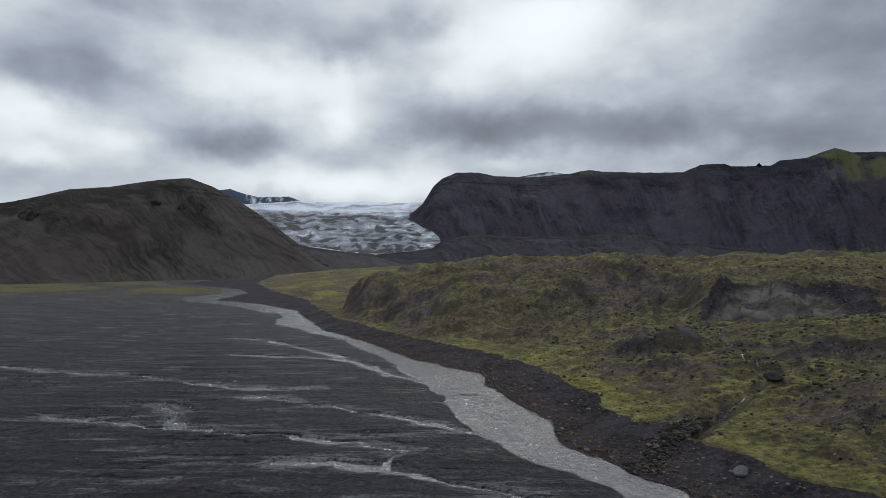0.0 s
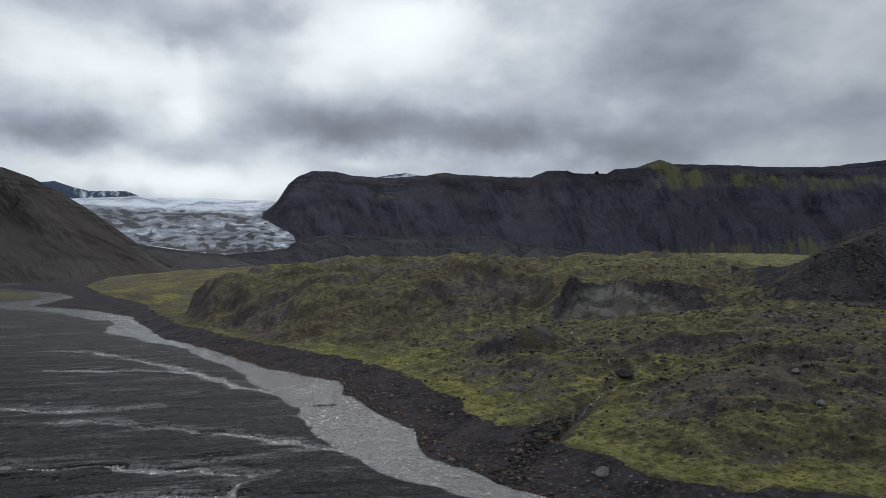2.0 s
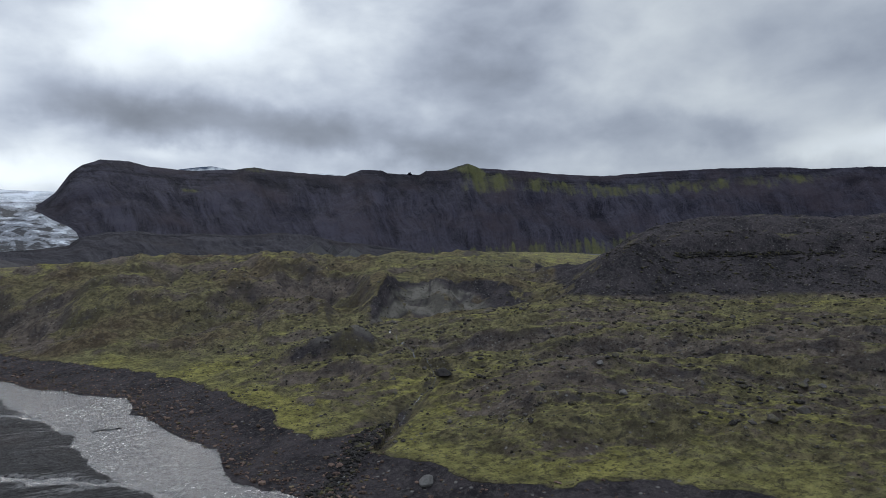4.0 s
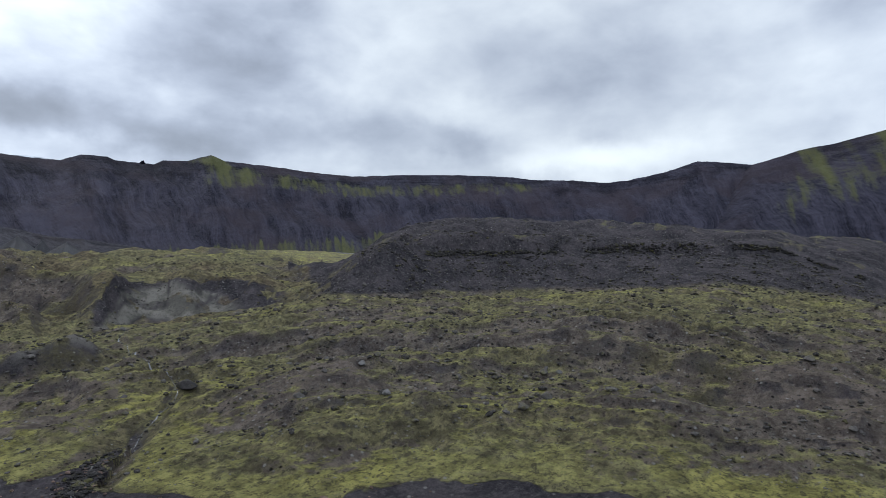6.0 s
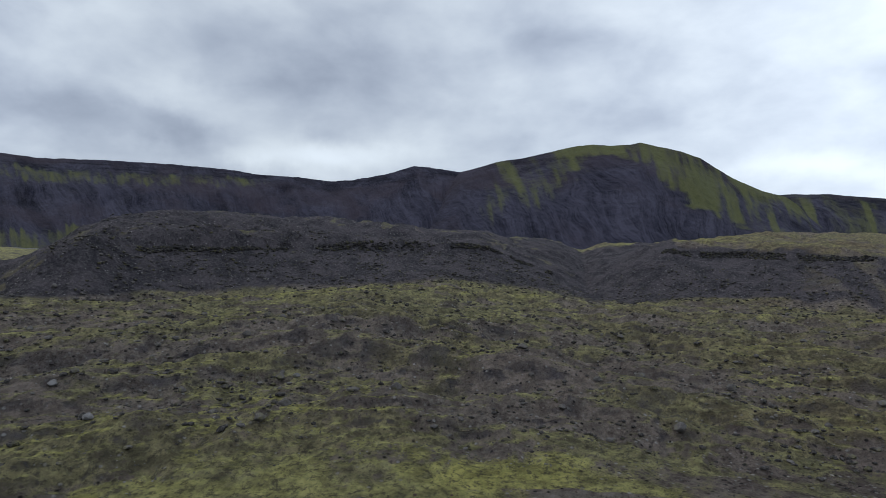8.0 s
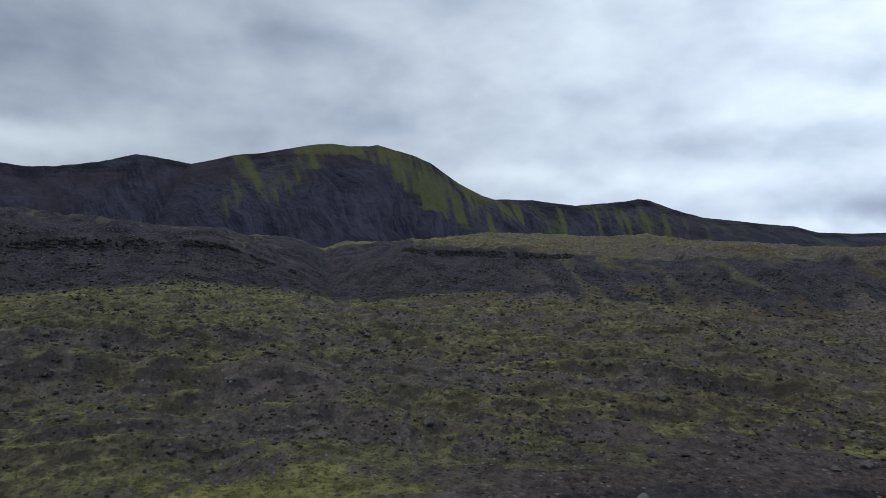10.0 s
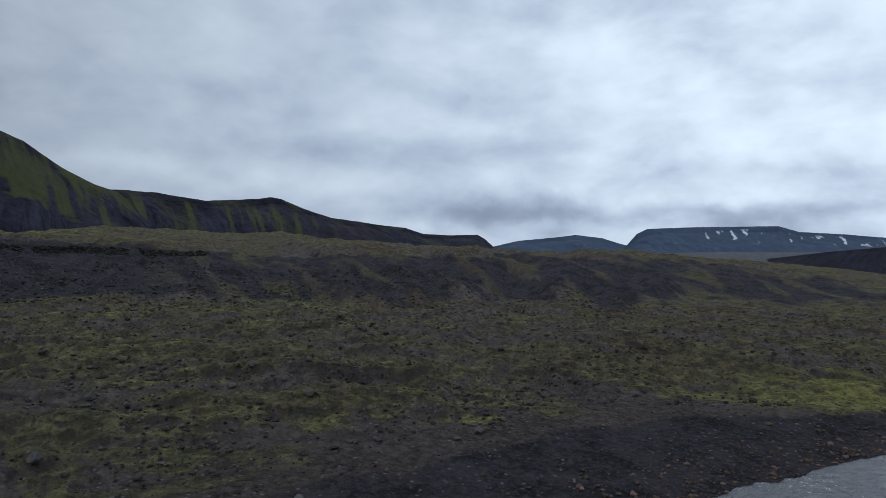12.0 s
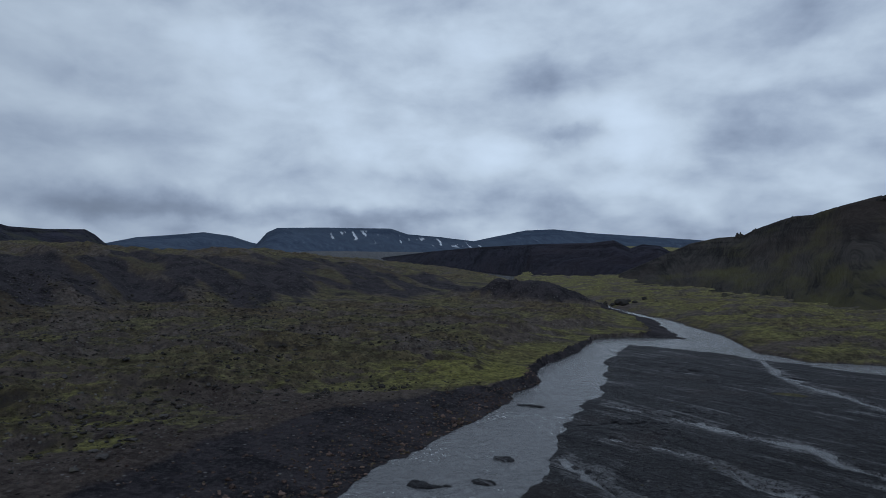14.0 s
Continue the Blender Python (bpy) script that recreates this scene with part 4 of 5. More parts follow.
ridge("brown_hill", BROWN_ROCK,
      [(-75, 3.0), (-50, 4.0), (-40, 3.6), (-35.5, 4.5), (-33.3, 5.2), (-31.9, 5.65), (-29.2, 6.0), (-27.4, 6.4), (-24.6, 6.95), (-22.9, 7.08), (-21.1, 6.45), (-19.2, 5.45), (-17.3, 4.25), (-15.4, 2.85), (-13.5, 1.36), (-12.2, 0.3), (-11, -0.4)],
      [(-75, 640), (-12, 640)], [(-75, 470), (-35, 480), (-12, 560)], 0, 420, 120, 9, 34, 141, hill_moss,
      "bare brown scree hill with dark rock outcrops beside the river flat", "hill", bulge=0.45, pale=hill_scree_and_shade)


def slope_moss(az, v, u, el):
    return 0.58 + 0.9 * fbm(u * 0.5 + 1.2 * v, v * 5, 5, 351) + 0.4 * ramp(0.4, 0.0, v) - 0.40 * ramp(0.4, 0.85, v) - 0.3 * ramp(192, 186, az)


ridge("river_hill", SLOPE_ROCK,
      [(177, -3.2), (181, -2.2), (185, -0.4), (188.4, 1.2), (190.6, 1.7), (192.1, 1.8), (192.5, 1.85), (193.3, 2.35), (195.5, 3.2), (196.2, 3.42), (197.5, 3.5), (198, 3.72), (199.5, 4.2), (201.7, 4.8), (202, 4.88), (202.8, 4.45), (206, 4.3), (210, 5.0), (225, 6), (245, 5), (262, 3)],
      [(177, 420), (188, 480), (200, 400), (262, 380)], [(177, 330), (184, 230), (193, 165), (200, 140), (262, 140)], 0.8, 420, 110, 7, 22, 151, slope_moss,
      "dark hill slope with patchy olive moss above the river", "hill", power=2.1)

ridge("gorge_hills", DARK_ROCK,
      [(158, -0.6), (162, -0.2), (166, 0.35), (170.7, 0.8), (175.8, 1.1), (180.3, 1.22), (182.3, 1.48), (183.7, 0.75), (184.7, 1.14), (186.1, 1.0), (187, 0.5), (190, 0.8), (196, 0.4)],
      [(158, 1500), (175, 900), (196, 700)], [(158, 900), (175, 420), (196, 380)], 1, 360, 100, 8, 50, 161, None,
      "low dark broken hills behind the river's gorge", "hill", bulge=0.3)


def far_snow(az, v, u, el):
    return 1.0 * band(v, 0.5, 0.85, 0.1) * ramp(0.24, 0.44, fbm(u * 4 + 3 * v, v * 3, 4, 361)) * ramp(155, 158, az)


ridge("far_mountain", HAZE_ROCK, [(150, 0.2), (151.4, 1.86), (152.3, 2.3), (155.8, 2.4), (160, 2.4), (162.4, 2.4), (163.9, 1.9), (167.1, 1.65), (171, 1.2), (173, 0.5)],
      [(150, 4400), (173, 4400)], [(150, 3600), (173, 3600)], 10, 300, 60, 40, 160, 171, far_snow, "distant mountain in haze-tinted blue-grey with snow patches under the cloud", bulge=0.2, back=0.4)
ridge("far_mountain", HAZE_ROCK, [(137, 0.3), (138.8, 0.76), (141, 1.27), (144, 1.55), (146.2, 1.8), (148.5, 1.5), (150, 1.0), (153, 0.3)],
      [(137, 4600), (153, 4600)], [(137, 3900), (153, 3900)], 10, 200, 50, 30, 160, 181, None, "distant mountain in haze-tinted blue under the cloud", bulge=0.2, back=0.2)
ridge("far_mountain", HAZE_ROCK, [(166, 0.4), (171.7, 1.69), (174.8, 2.33), (177.3, 2.43), (180.8, 2.08), (184.7, 1.83), (188.8, 1.53), (196, 1.0)],
      [(166, 4500), (196, 4500)], [(166, 3700), (196, 3700)], 10, 300, 50, 30, 160, 191, None, "long distant table mountain in dark haze-tinted blue", bulge=0.2, back=0.2)
ridge("far_mountain", HAZE_ROCK, [(-23, 4.0), (-20.5, 6.0), (-19, 6.25), (-17.8, 5.86), (-16.6, 5.6), (-14, 5.75), (-12.5, 5.2)],
      [(-23, 4600), (-12, 4600)], [(-23, 4200), (-12, 4200)], 60, 160, 30, 30, 160, 201, lambda az, v, u, el: ramp(-18.6, -17.2, az) * (0.35 + 1.2 * fbm(az * 2.2, el * 3, 4, 375)), "distant peak in haze-tinted blue and snowy ridge behind the glacier", bulge=0.2, back=0.05)


def ice_snow(az, v, u, el):
    bend = el + 0.35 * fbm(az / 3.0, el * 0.8, 3, 374)
    arcs = fbm(az / 5.0, bend * 3.2 - az * 0.16, 5, 372)
    dirt = fbm(az / 1.5 + 0.5 * bend, bend * 2.2 - az * 0.2, 5, 373)
    snow = ramp(4.1, 4.7, el + 0.3 * fbm(az / 1.5, el, 3, 371))
    swirl = fbm(az / 1.4 + bend * 1.1, bend * 2.6 - az * 0.5, 5, 376)
    lower = 0.42 + 0.40 * arcs + 0.45 * swirl - 0.8 * ramp(0.08, 0.4, dirt) - 0.2 * band(el, 3.3, 4.1, 0.25) * ramp(-8, -13, az) - 0.3 * ramp(1.7, 1.0, el)
    return snow * (0.78 + 0.5 * arcs) + (1 - snow) * lower


ICE_LABEL = "crevassed glacier tongue of dirty grey ice with snow above"
ridge("glacier", ICE, [(-24, 4.6), (-17.8, 4.95), (-13, 5.38), (-11, 5.3), (-7.5, 5.45), (-5, 5.35), (-1.0, 5.42)],
      [(-24, 4300), (0, 4300)], [(-24, 1700), (-8, 1450), (0, 1450)], [(-24, 2.9), (-17.3, 2.4), (-14.4, 1.6), (-8.5, 0.8), (-3.3, 0.7), (0, 0.7)], 420, 150, 30, 90, 211, ice_snow,
      ICE_LABEL, "glacier", bulge=0.35, back=0.05)
ridge("glacier", ICE, [(-8.0, 1.0), (-6.0, 2.3), (-3.9, 3.9), (-3.0, 3.7), (-2.2, 3.2), (-1.2, 2.75), (-0.6, 2.3), (-0.3, 1.6)],
      [(-8, 1750), (0, 1600)], [(-8, 1400), (0, 1330)], [(-8, 0.7), (-3.3, 0.6), (-1.5, 0.9), (-0.3, 1.5)], 260, 120, 8, 60, 212, ice_snow,
      "side lobe of the glacier that bends round the cliff", "glacier", bulge=0.3, back=0.15)
ridge("outwash_slope", MORAINE, [(-22, 2.5), (-17.3, 2.3), (-14.4, 1.6), (-11, 1.1), (-8.5, 0.8), (-5, 0.5), (-2.5, 0.2), (-0.5, 0.1)],
      [(-22, 1400), (0, 1380)], [(-22, 700), (0, 640)], 3, 300, 40, 5, 40, 231, None,
      "smooth grey-brown outwash slope below the glacier", "moraine", bulge=0.1, back=0.1)
ridge("glacier_moraine", DARK_MORAINE, [(-6.5, 0.6), (-3.3, 0.9), (-1.2, 1.2), (-0.3, 1.9), (1.5, 2.3), (3.5, 2.5), (6, 2.2), (9, 2.35), (12, 2.2), (15, 2.5), (18, 2.3), (20, 1.8), (23, 1.5), (28, 0.8)],
      [(-6, 1400), (2, 1380), (28, 1500)], [(-6, 950), (2, 880), (28, 950)], 10, 420, 70, 34, 40, 232, None,
      "black hummocky rubble of the glacier's side moraine", "moraine", bulge=0.35, back=0.1)


def cap_snow(az, v, u, el):
    return 0.85 + 0.8 * fbm(u * 3, v * 5, 3, 381) - 0.7 * ramp(0.96, 1.0, v) * ramp(10.5, 9.5, az)


def snow_cap():
    """The white ice cap that shows over the ridge."""
    ridge("snow_cap", HAZE_ROCK, [(5.5, 7.2), (7.0, 7.72), (8.6, 8.0), (9.6, 8.12), (10.6, 7.98), (12, 7.75), (15, 7.7), (19, 7.85), (20.4, 7.75), (23, 7.3)],
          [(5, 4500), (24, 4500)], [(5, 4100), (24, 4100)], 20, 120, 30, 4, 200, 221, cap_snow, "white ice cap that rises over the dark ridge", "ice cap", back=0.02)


snow_cap()


def moraine_mound(az, r, el, width):
    """A grey gravel heap at the foot of the ridge."""
    a = radians(az)
    t, q = np.meshgrid(np.linspace(0, 2 * np.pi, 48, endpoint=False), np.linspace(0, 1, 14), indexing="xy")
    wob = 1 + 0.5 * fbm(np.cos(t) * 1.5 + az, np.sin(t) * 1.5, 3, 401)
    x = MID[0] + r * math.sin(a) + width * q * wob * np.cos(t)
    y = MID[1] + r * math.cos(a) + width * q * wob * np.sin(t)
    top = 16 + math.tan(radians(el)) * r
    z = top - (top - 5) * q**0.9 + 2 * fbm(x / 20, y / 20, 3, 402)
    ob = grid_object("moraine_mound", x, y, z, PALE_MORAINE, {"flow": np.stack([t * 3, q * 4, az + 0 * q], -1)}, close=True)
    tagged(ob, "pale grey moraine heap at the ridge's foot", "moraine", group="moraine heaps")


for mound in ((18.3, 1000, 1.75, 46), (19.9, 1020, 1.55, 30), (21.5, 985, 1.35, 50), (6.3, 960, 0.95, 24)):
    moraine_mound(*mound)


# ---------------------------------------------------------------- stones
def stone_material(name, dark, light):
    m, n, bsdf = material(name)
    pos = n.add("ShaderNodeNewGeometry").outputs["Position"]
    rnd = n.add("ShaderNodeNewGeometry").outputs["Random Per Island"]
    fine = n.noise(pos, 6.0, 6, 0.7)
    col = n.mix(n.range(fine, 0.35, 0.7), dark, light)
    col = n.mix(n.range(rnd, 0.6, 1.0, 0, 0.6), col, tuple(1.9 * c for c in light))
    moss = n.math("MULTIPLY", n.range(n.noise(pos, 1.2, 4, 0.6), 0.52, 0.66), 0.5)
    n.plug(bsdf.inputs["Base Color"], n.mix(moss, col, (0.075, 0.070, 0.026)))
    n.plug(bsdf.inputs["Roughness"], 0.9)
    n.plug(bsdf.inputs["Specular IOR Level"], 0.05)
    bump(n, bsdf, fine, 0.8, 0.08)
    return m


STONE = stone_material("basalt_stone", (0.012, 0.011, 0.011), (0.054, 0.050, 0.047))
PALE_STONE = stone_material("grey_boulder", (0.030, 0.029, 0.029), (0.082, 0.079, 0.077))
DARK_STONE = stone_material("black_basalt_block", (0.008, 0.008, 0.008), (0.026, 0.024, 0.024))
PEBBLE = stone_material("grey_pebbles", (0.030, 0.029, 0.028), (0.110, 0.106, 0.100))
RED_STONE = stone_material("rusty_cobbles", (0.026, 0.019, 0.017), (0.095, 0.066, 0.055))


def rock_shape(seed, detail):
    """A worn angular block about 1 m across, as points and triangles."""
    bm = bmesh.new()
    bmesh.ops.create_icosphere(bm, subdivisions=detail, radius=0.5)
    rng = random.Random(seed)
    planes = [(Vector((rng.uniform(-1, 1), rng.uniform(-1, 1), rng.uniform(-0.6, 1))).normalized(), rng.uniform(0.30, 0.44)) for _ in range(9)]
    for v in bm.verts:
        for nrm, d in planes:
            over = v.co.dot(nrm) - d
            if over > 0:
                v.co -= nrm * over * 0.95
        v.co *= 1 + 0.14 * noise.noise(v.co * 3 + Vector((seed, 0, 0)))
        v.co.z *= 0.8
    pts = np.array([v.co[:] for v in bm.verts])
    tris = np.array([[v.index for v in f.verts] for f in bm.faces])
    bm.free()
    return pts, tris


def mesh_of(name, pts, tris, mat, smooth=False):
    me = bpy.data.meshes.new(name)
    me.vertices.add(len(pts))
    me.vertices.foreach_set("co", pts.astype(np.float32).ravel())
    me.loops.add(tris.size)
    me.loops.foreach_set("vertex_index", tris.astype(np.int32).ravel())
    me.polygons.add(len(tris))
    me.polygons.foreach_set("loop_start", np.arange(0, tris.size, 3, dtype=np.int32))
    me.update(calc_edges=True)
    me.polygons.foreach_set("use_smooth", np.full(len(tris), smooth))
    me.materials.append(mat)
    return me


def scatter(name, x, y, size, mat, label, category, seed, flat=0.75):
    """Many small stones in one mesh, each sunk a little into the ground."""
    rng = np.random.default_rng(seed)
    z = land(x, y)[0]
    shapes = [rock_shape(seed + k, 1) for k in range(6)]
    all_pts, all_tris, base = [], [], 0
    kind = rng.integers(0, 6, len(x))
    for k, (pts, tris) in enumerate(shapes):
        m = kind == k
        c = int(m.sum())
        a, sx, sz = rng.uniform(0, 2 * np.pi, c), rng.uniform(0.7, 1.3, c), rng.uniform(0.6, 1.1, c) * flat
        px, py = pts[None, :, 0] * sx[:, None], pts[None, :, 1] / sx[:, None]
        w = size[m][:, None]
        X = x[m][:, None] + w * (px * np.cos(a)[:, None] - py * np.sin(a)[:, None])
        Y = y[m][:, None] + w * (px * np.sin(a)[:, None] + py * np.cos(a)[:, None])
        Z = z[m][:, None] + w * (pts[None, :, 2] * sz[:, None] + 0.16)
        all_pts.append(np.stack([X, Y, Z], -1).reshape(-1, 3))
        all_tris.append((tris[None] + base + np.arange(c)[:, None, None] * len(pts)).reshape(-1, 3))
        base += c * len(pts)
    ob = new(name, mesh_of(name, np.concatenate(all_pts), np.concatenate(all_tris), mat))
    return tagged(ob, label, category, kind="stuff")


def moor_stones():
    rng = np.random.default_rng(5)
    n = 62000
    az, r = np.radians(rng.uniform(5, 168, n)), 45 + 115 * rng.random(n) ** 0.8
    x, y = MID[0] + r * np.sin(az), MID[1] + r * np.cos(az)
    thick = fbm(x / 11, y / 11, 4, 61) + 0.4 * fbm(x / 3, y / 3, 2, 62)
    keep = (rng.random(n) < np.clip(0.36 + 0.9 * thick, 0.10, 1) * (1 - 0.75 * ramp(14, 4, line_distance(x, y, BANK_TOP)) * (y > 25)) * ramp(0.8, 1.2, np.hypot((x - 23) / 9, (y + 66) / 10))) & inside(x, y, BANK_TOP + [(9000, 900), (9000, -400)])
    x, y = x[keep], y[keep]
    size = 0.17 + 0.42 * rng.random(len(x)) ** 2.5 + 0.6 * rng.random(len(x)) ** 12
    scatter("moor_stones", x, y, size, STONE, "loose dark basalt stones scattered over the mossy moor", "stones", 11)


def bank_cobbles():
    rng = np.random.default_rng(6)
    n = 130000
    x, y = rng.uniform(-20, 60, n), rng.uniform(-70, 130, n)
    keep = inside(x, y, EAST_SHORE + [(9000, 900), (9000, -400)]) & ~inside(x, y, BANK_TOP + [(9000, 900), (9000, -400)])
    x, y = x[keep], y[keep]
    near = np.exp(-line_distance(x, y, EAST_SHORE) / 4.0) + 0.04 + 0.5 * np.exp(-line_distance(x, y, STREAM[:3]) / 2.0)
    keep = rng.random(len(x)) < near
    x, y = x[keep], y[keep]
    size = 0.10 + 0.22 * rng.random(len(x)) ** 2 + 0.45 * rng.random(len(x)) ** 12
    scatter("bank_cobbles", x, y, size, RED_STONE, "rusty brown cobbles along the river bank", "cobbles", 21)


def stream_stones():
    rng = np.random.default_rng(7)
    n = 1300
    k = rng.uniform(0, len(STREAM) - 1.01, n)
    i = k.astype(int)
    line = np.array(STREAM, float)
    k = np.where(rng.random(n) < 0.8, 2.6 * rng.random(n), k)
    i = k.astype(int)
    p = line[i] + (line[i + 1] - line[i]) * (k - i)[:, None] + rng.normal(0, 1, (n, 2)) * np.where(k < 2.4, 0.65, 0.4)[:, None]
    size = (0.13 + 0.5 * rng.random(n) ** 4) * np.where(k < 2.4, 1.0, 0.7)
    scatter("stream_stones", p[:, 0], p[:, 1], size, DARK_STONE, "dark stones in the bed of the small stream", "stones", 31)


def mesa_stones():
    rng = np.random.default_rng(8)
    n = 12000
    az = np.concatenate([rng.uniform(44, 90, n // 2), rng.uniform(92, 150, n // 2)])
    r = np.where(az < 91, np.interp(az, [44, 60, 90], [97, 112, 130]), 130) + 34 * rng.random(n)
    x, y = MID[0] + r * np.sin(np.radians(az)), MID[1] + r * np.cos(np.radians(az))
    keep = fbm(az / 2.0, r / 14, 3, 67) + 0.6 * rng.random(n) > 0.22
    x, y = x[keep], y[keep]
    size = 0.18 + 0.8 * rng.random(len(x)) ** 4
    scatter("talus_stones", x, y, size, STONE, "dark talus stones on the fronts of the table hills", "stones", 41)


def moor_pebbles():
    rng = np.random.default_rng(9)
    n = 30000
    az, r = np.radians(rng.uniform(5, 165, n)), 42 + 85 * rng.random(n)
    x, y = MID[0] + r * np.sin(az), MID[1] + r * np.cos(az)
    thick = fbm(x / 6, y / 6, 4, 63)
    keep = (rng.random(n) < np.clip(0.5 + 0.9 * thick, 0.1, 1)) & inside(x, y, BANK_TOP + [(9000, 900), (9000, -400)])
    x, y = x[keep], y[keep]
    scatter("moor_pebbles", x, y, 0.08 + 0.14 * rng.random(len(x)) ** 2, PEBBLE, "small grey pebbles strewn between the moss cushions", "pebbles", 51)


def flat_stones():
    rng = np.random.default_rng(14)
    n = 26000
    az, r = np.radians(rng.uniform(-42, 212, n)), 34 + 75 * rng.random(n) ** 1.2
    x, y = MID[0] + r * np.sin(az), MID[1] + r * np.cos(az)
    dry = land(x, y)
    thick = fbm(x / 9, y / 4, 4, 97)
    keep = (dry[2] > 0.5) & (dry[0] > 0.04) & (rng.random(n) < np.clip(0.55 + 1.1 * thick, 0.08, 1))
    x, y = x[keep], y[keep]
    scatter("flat_stones", x, y, 0.09 + 0.20 * rng.random(len(x)) ** 4, PEBBLE, "rounded grey stones scattered over the black gravel flat", "stones", 71, flat=0.6)


# black blocks added to draw the shade line under the rim's overhang
def rim_shade_rocks():
    rng = np.random.default_rng(10)
    n = 2600
    az = rng.uniform(50, 87, n)
    rim = np.interp(az, [40, 46, 50, 59, 75, 85, 95], [104, 112, 124, 134, 154, 168, 180]) + 4 * fbm(az / 5, az * 0, 3, 71)
    r = rim - 4.5 + 1.6 * rng.random(n)
    keep = fbm(az / 3.0, az * 0 + 5, 3, 68) + 0.25 * rng.random(n) > 0.02
    az, r, n = az[keep], r[keep] - 0.6, int(keep.sum())
    x, y = MID[0] + r * np.sin(np.radians(az)), MID[1] + r * np.cos(np.radians(az))
    edge_az = rng.uniform(96.5, 113, 1500)
    foot, brow = upland_lines(edge_az)
    edge_r = foot + (brow - foot) * (0.80 + 0.05 * rng.random(1500))
    keep = fbm(edge_az / 2.0, edge_az * 0 + 9, 3, 69) + 0.3 * rng.random(1500) > 0.0
    x = np.concatenate([x, (MID[0] + edge_r * np.sin(np.radians(edge_az)))[keep]])
    y = np.concatenate([y, (MID[1] + edge_r * np.cos(np.radians(edge_az)))[keep]])
    n = len(x)
    scatter("rim_shade_rocks", x, y, 0.35 + 0.7 * rng.random(n) ** 3, DARK_STONE, "broken lava blocks, black to stand in for the shade line under the table hill's rim", "rocks", 61, flat=0.9)


moor_stones()
flat_stones()
rim_shade_rocks()
moor_pebbles()
mesa_stones()
bank_cobbles()
stream_stones()

BOULDER_MESHES = {}


def boulder(x, y, width, height, seed, mat, label):
    key = (seed, mat.name)
    if key not in BOULDER_MESHES:
        pts, tris = rock_shape(seed, 3)
        BOULDER_MESHES[key] = mesh_of("boulder", pts, tris, mat, False)
    ob = new("boulder", BOULDER_MESHES[key])
    z = float(land(np.array([x]), np.array([y]))[0][0])
    ob.matrix_basis = Matrix.LocRotScale((x, y, z + 0.22 * height), Euler((0, 0, seed * 1.3)), (width, width * 0.85, height))
    return tagged(ob, label, "boulder", group="boulders on the moor")


boulder(21.7, 45.7, 1.25, 1.1, 3, PALE_STONE, "smooth pale grey boulder on the dark bank slope")
boulder(35.3, 66.8, 2.2, 1.3, 4, DARK_STONE, "large dark square block beside the small stream")
MOOR_BOULDERS = [(44.9, 52.7, 0.9), (69.1, 47.3, 1.0), (46.2, 35.8, 1.1), (41.9, 46.8, 0.9), (55.2, 5.2, 1.3), (70.5, 18.6, 1.2), (57.1, 38.1, 0.7), (68.2, 6.9, 1.3), (57.4, -16.7, 1.4), (41.6, -5.9, 1.1),
                 (43.4, -21.6, 0.7), (64.5, 11.1, 0.9), (65.6, -13.1, 1.0), (65.9, -25.5, 1.0), (59.3, -37.2, 0.9)]
for k, (bx, by, size) in enumerate(MOOR_BOULDERS):
    boulder(bx, by, size, size * 0.75, 3 + k % 5, STONE if k % 3 else PALE_STONE, "weathered grey boulder on the moss" if k % 3 == 0 else "dark angular boulder on the moss")
rng = random.Random(13)
for k in range(16):
    bx, by = 6 + rng.uniform(-16, 12), -192 + rng.uniform(-14, 12)
    size = rng.uniform(1.6, 4.2)
    boulder(bx, by, size, size * rng.uniform(0.5, 0.9), 3 + k % 5, DARK_STONE, "black lava block at the mouth of the gorge")
rng = random.Random(12)
for k in range(130):
    a, r = radians(rng.uniform(22, 150)), rng.uniform(50, 115)
    bx, by = MID[0] + r * math.sin(a), MID[1] + r * math.cos(a)
    if bx > 47 or (by > 40 and bx > 28):
        size = rng.uniform(0.5, 1.1)
        boulder(bx, by, size, size * rng.uniform(0.55, 0.9), 3 + k % 5, STONE, "dark angular boulder on the moss")


def stream_water():
    line = np.array(STREAM, float)
    k = np.linspace(0, len(line) - 1, 160)
    cx, cy = np.interp(k, np.arange(len(line)), line[:, 0]), np.interp(k, np.arange(len(line)), line[:, 1])
    cx = cx - 0.8 * fbm(cx / 3, cy / 3, 2, 8)
    off = np.linspace(-1, 1, 5)[:, None] * np.maximum(0.03, 0.06 + 0.28 * fbm(k * 1.6, k * 0, 3, 66))
    off = off * np.where((k > 1.8) & (k < 4.1), 0.4, 1.0)
    dx, dy = np.gradient(cx), np.gradient(cy)
    ln = np.hypot(dx, dy)
    x, y = cx[None] - off * (dy / ln)[None], cy[None] + off * (dx / ln)[None]
    z = land(x, y)[0].mean(axis=0)[None] + 0.06 + 0 * x
    ob = grid_object("stream", x, y, z, CLEAR_WATER)
    tagged(ob, "narrow clear stream that runs down through the moss", "stream")


stream_water()


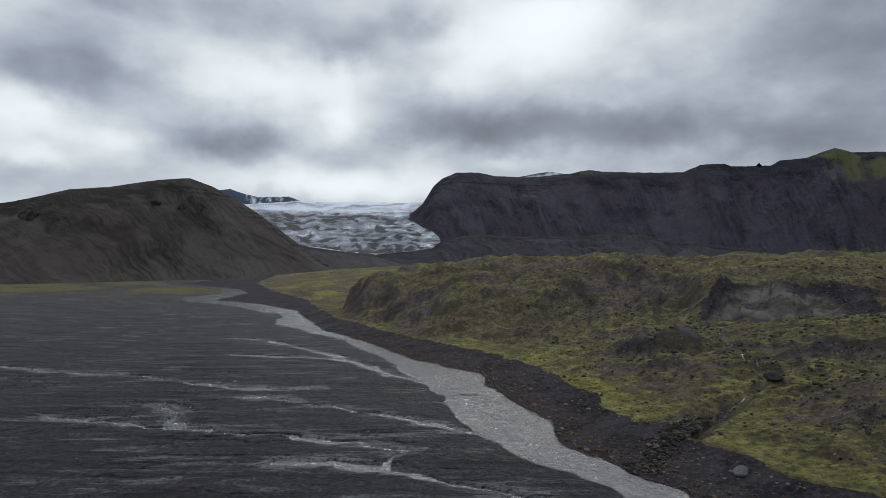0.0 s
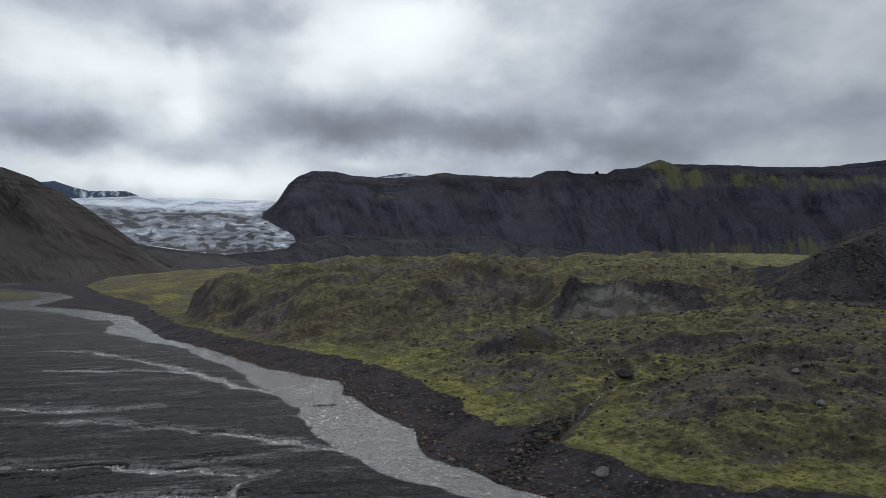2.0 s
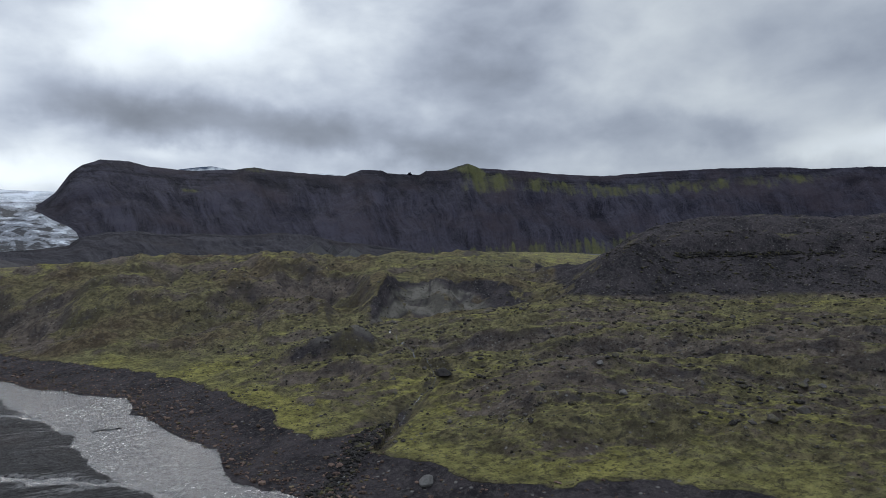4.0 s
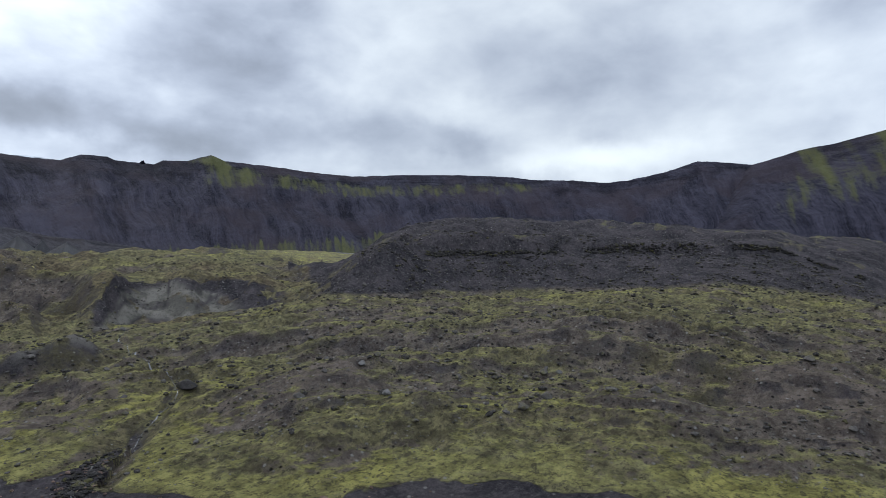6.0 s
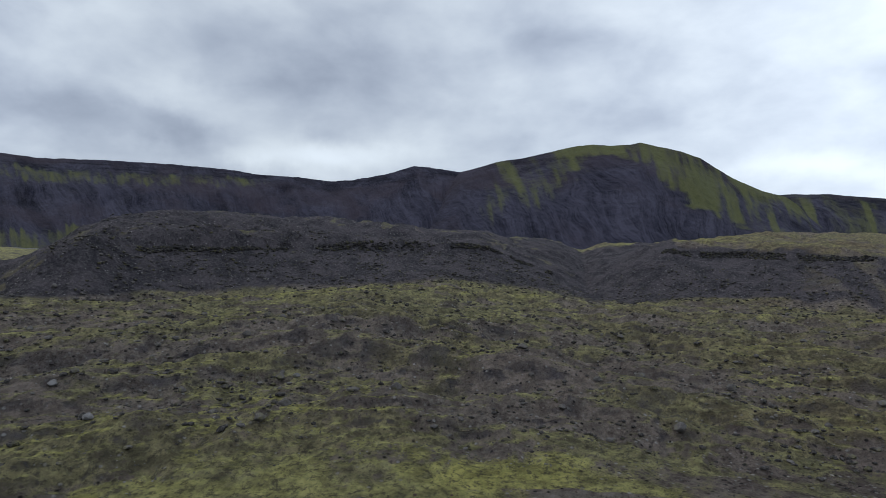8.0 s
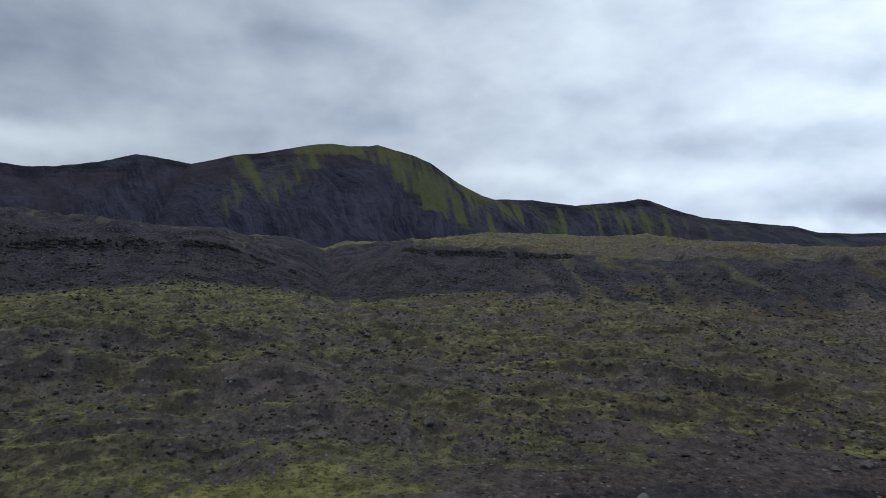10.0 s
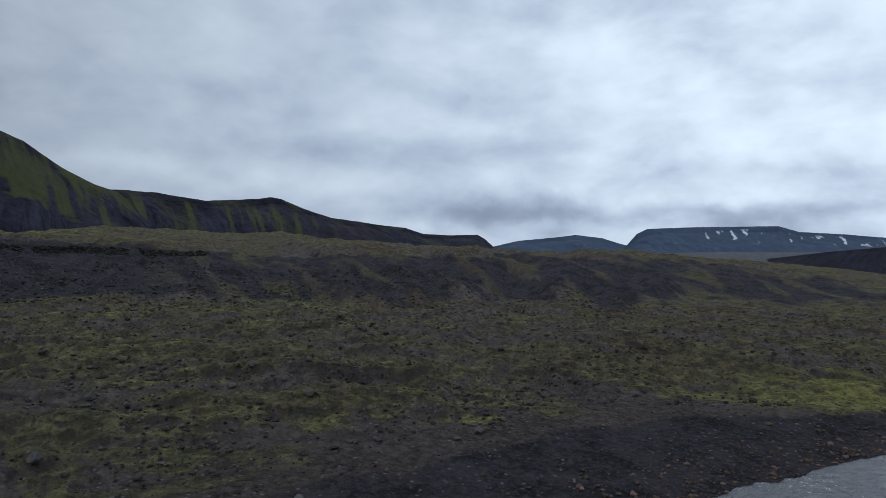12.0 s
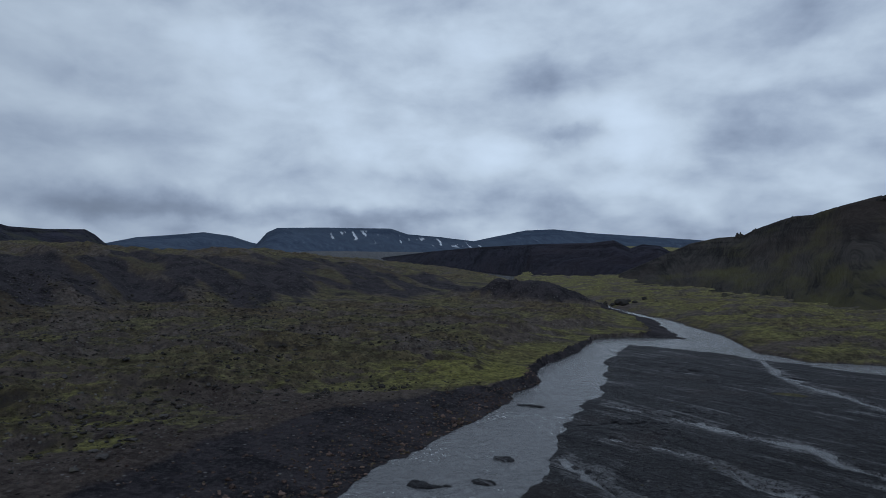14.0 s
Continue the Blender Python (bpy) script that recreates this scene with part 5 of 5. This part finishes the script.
# ---------------------------------------------------------------- crags on the hills
def crag(name, parent, mat, az, r, z, size, seed, label):
    """A rock standing out of a slope, as a part of its hill."""
    pts, tris = rock_shape(seed, 4)
    wob = fbm(pts[:, 0] * 5 + seed, pts[:, 2] * 3 + pts[:, 1] * 4, 4, seed)[:, None]
    pts = pts * (1 + 0.75 * wob) * np.stack([1.15 - 1.1 * pts[:, 2], 1.1 - 0.9 * pts[:, 2], 1 + 0 * pts[:, 2]], -1)
    ob = new(name, mesh_of(name, pts * np.array(size), tris, mat, True))
    a = radians(az)
    ob.parent = parent
    ob.matrix_basis = Matrix.Translation((MID[0] + r * math.sin(a), MID[1] + r * math.cos(a), z)) @ Matrix.Rotation(-a, 4, "Z")
    ob["label"] = label
    return ob


def high(r, el):
    return 16 + r * math.tan(radians(el))


brown_hill = bpy.data.objects["brown_hill"]
for az, r, el, size, seed in ((-23.6, 592, 4.3, (9, 14, 24), 31), (-22.2, 594, 4.5, (7, 12, 18), 32), (-21.7, 590, 3.4, (10, 12, 10), 33), (-34.6, 585, 3.6, (10, 14, 16), 34), (-25.6, 600, 4.9, (8, 10, 8), 35)):
    crag("rock_outcrop", brown_hill, DARK_STONE, az, r, high(r, el), size, seed, "dark rock tower standing out of the scree")
dark_ridge = bpy.data.objects["dark_ridge"]
for az, r, el, size, seed in ((26.9, 3010, 7.9, (16, 20, 26), 36), (21.3, 3000, 7.4, (60, 60, 30), 37), (23.2, 2990, 7.7, (90, 80, 40), 38), (1.6, 2880, 7.6, (80, 90, 40), 39), (32.2, 3000, 8.2, (60, 60, 40), 40)):
    crag("rock_knob", dark_ridge, DARK_ROCK, az, r, high(r, el), size, seed, "dark rock knob on the crest")
river_hill = bpy.data.objects["river_hill"]
for az, r, el, size, seed in ((192.3, 450, 1.6, (6, 9, 9), 41), (193.4, 442, 2.0, (8, 9, 9), 42), (196.2, 420, 2.95, (9, 9, 9), 43), (201.9, 394, 4.3, (9, 9, 10), 44)):
    crag("rock_knob", river_hill, DARK_STONE, az, r, high(r, el), size, seed, "jagged rock on the hill's crest")
green_mountain = bpy.data.objects["green_mountain"]
for az, r, el, size, seed in ((95.2, 2690, 9.5, (50, 60, 34), 45), (90.6, 2700, 9.4, (80, 70, 36), 46), (86.0, 2740, 8.5, (70, 60, 40), 47)):
    crag("rock_knob", green_mountain, DARK_ROCK, az, r, high(r, el), size, seed, "dark summit rock")
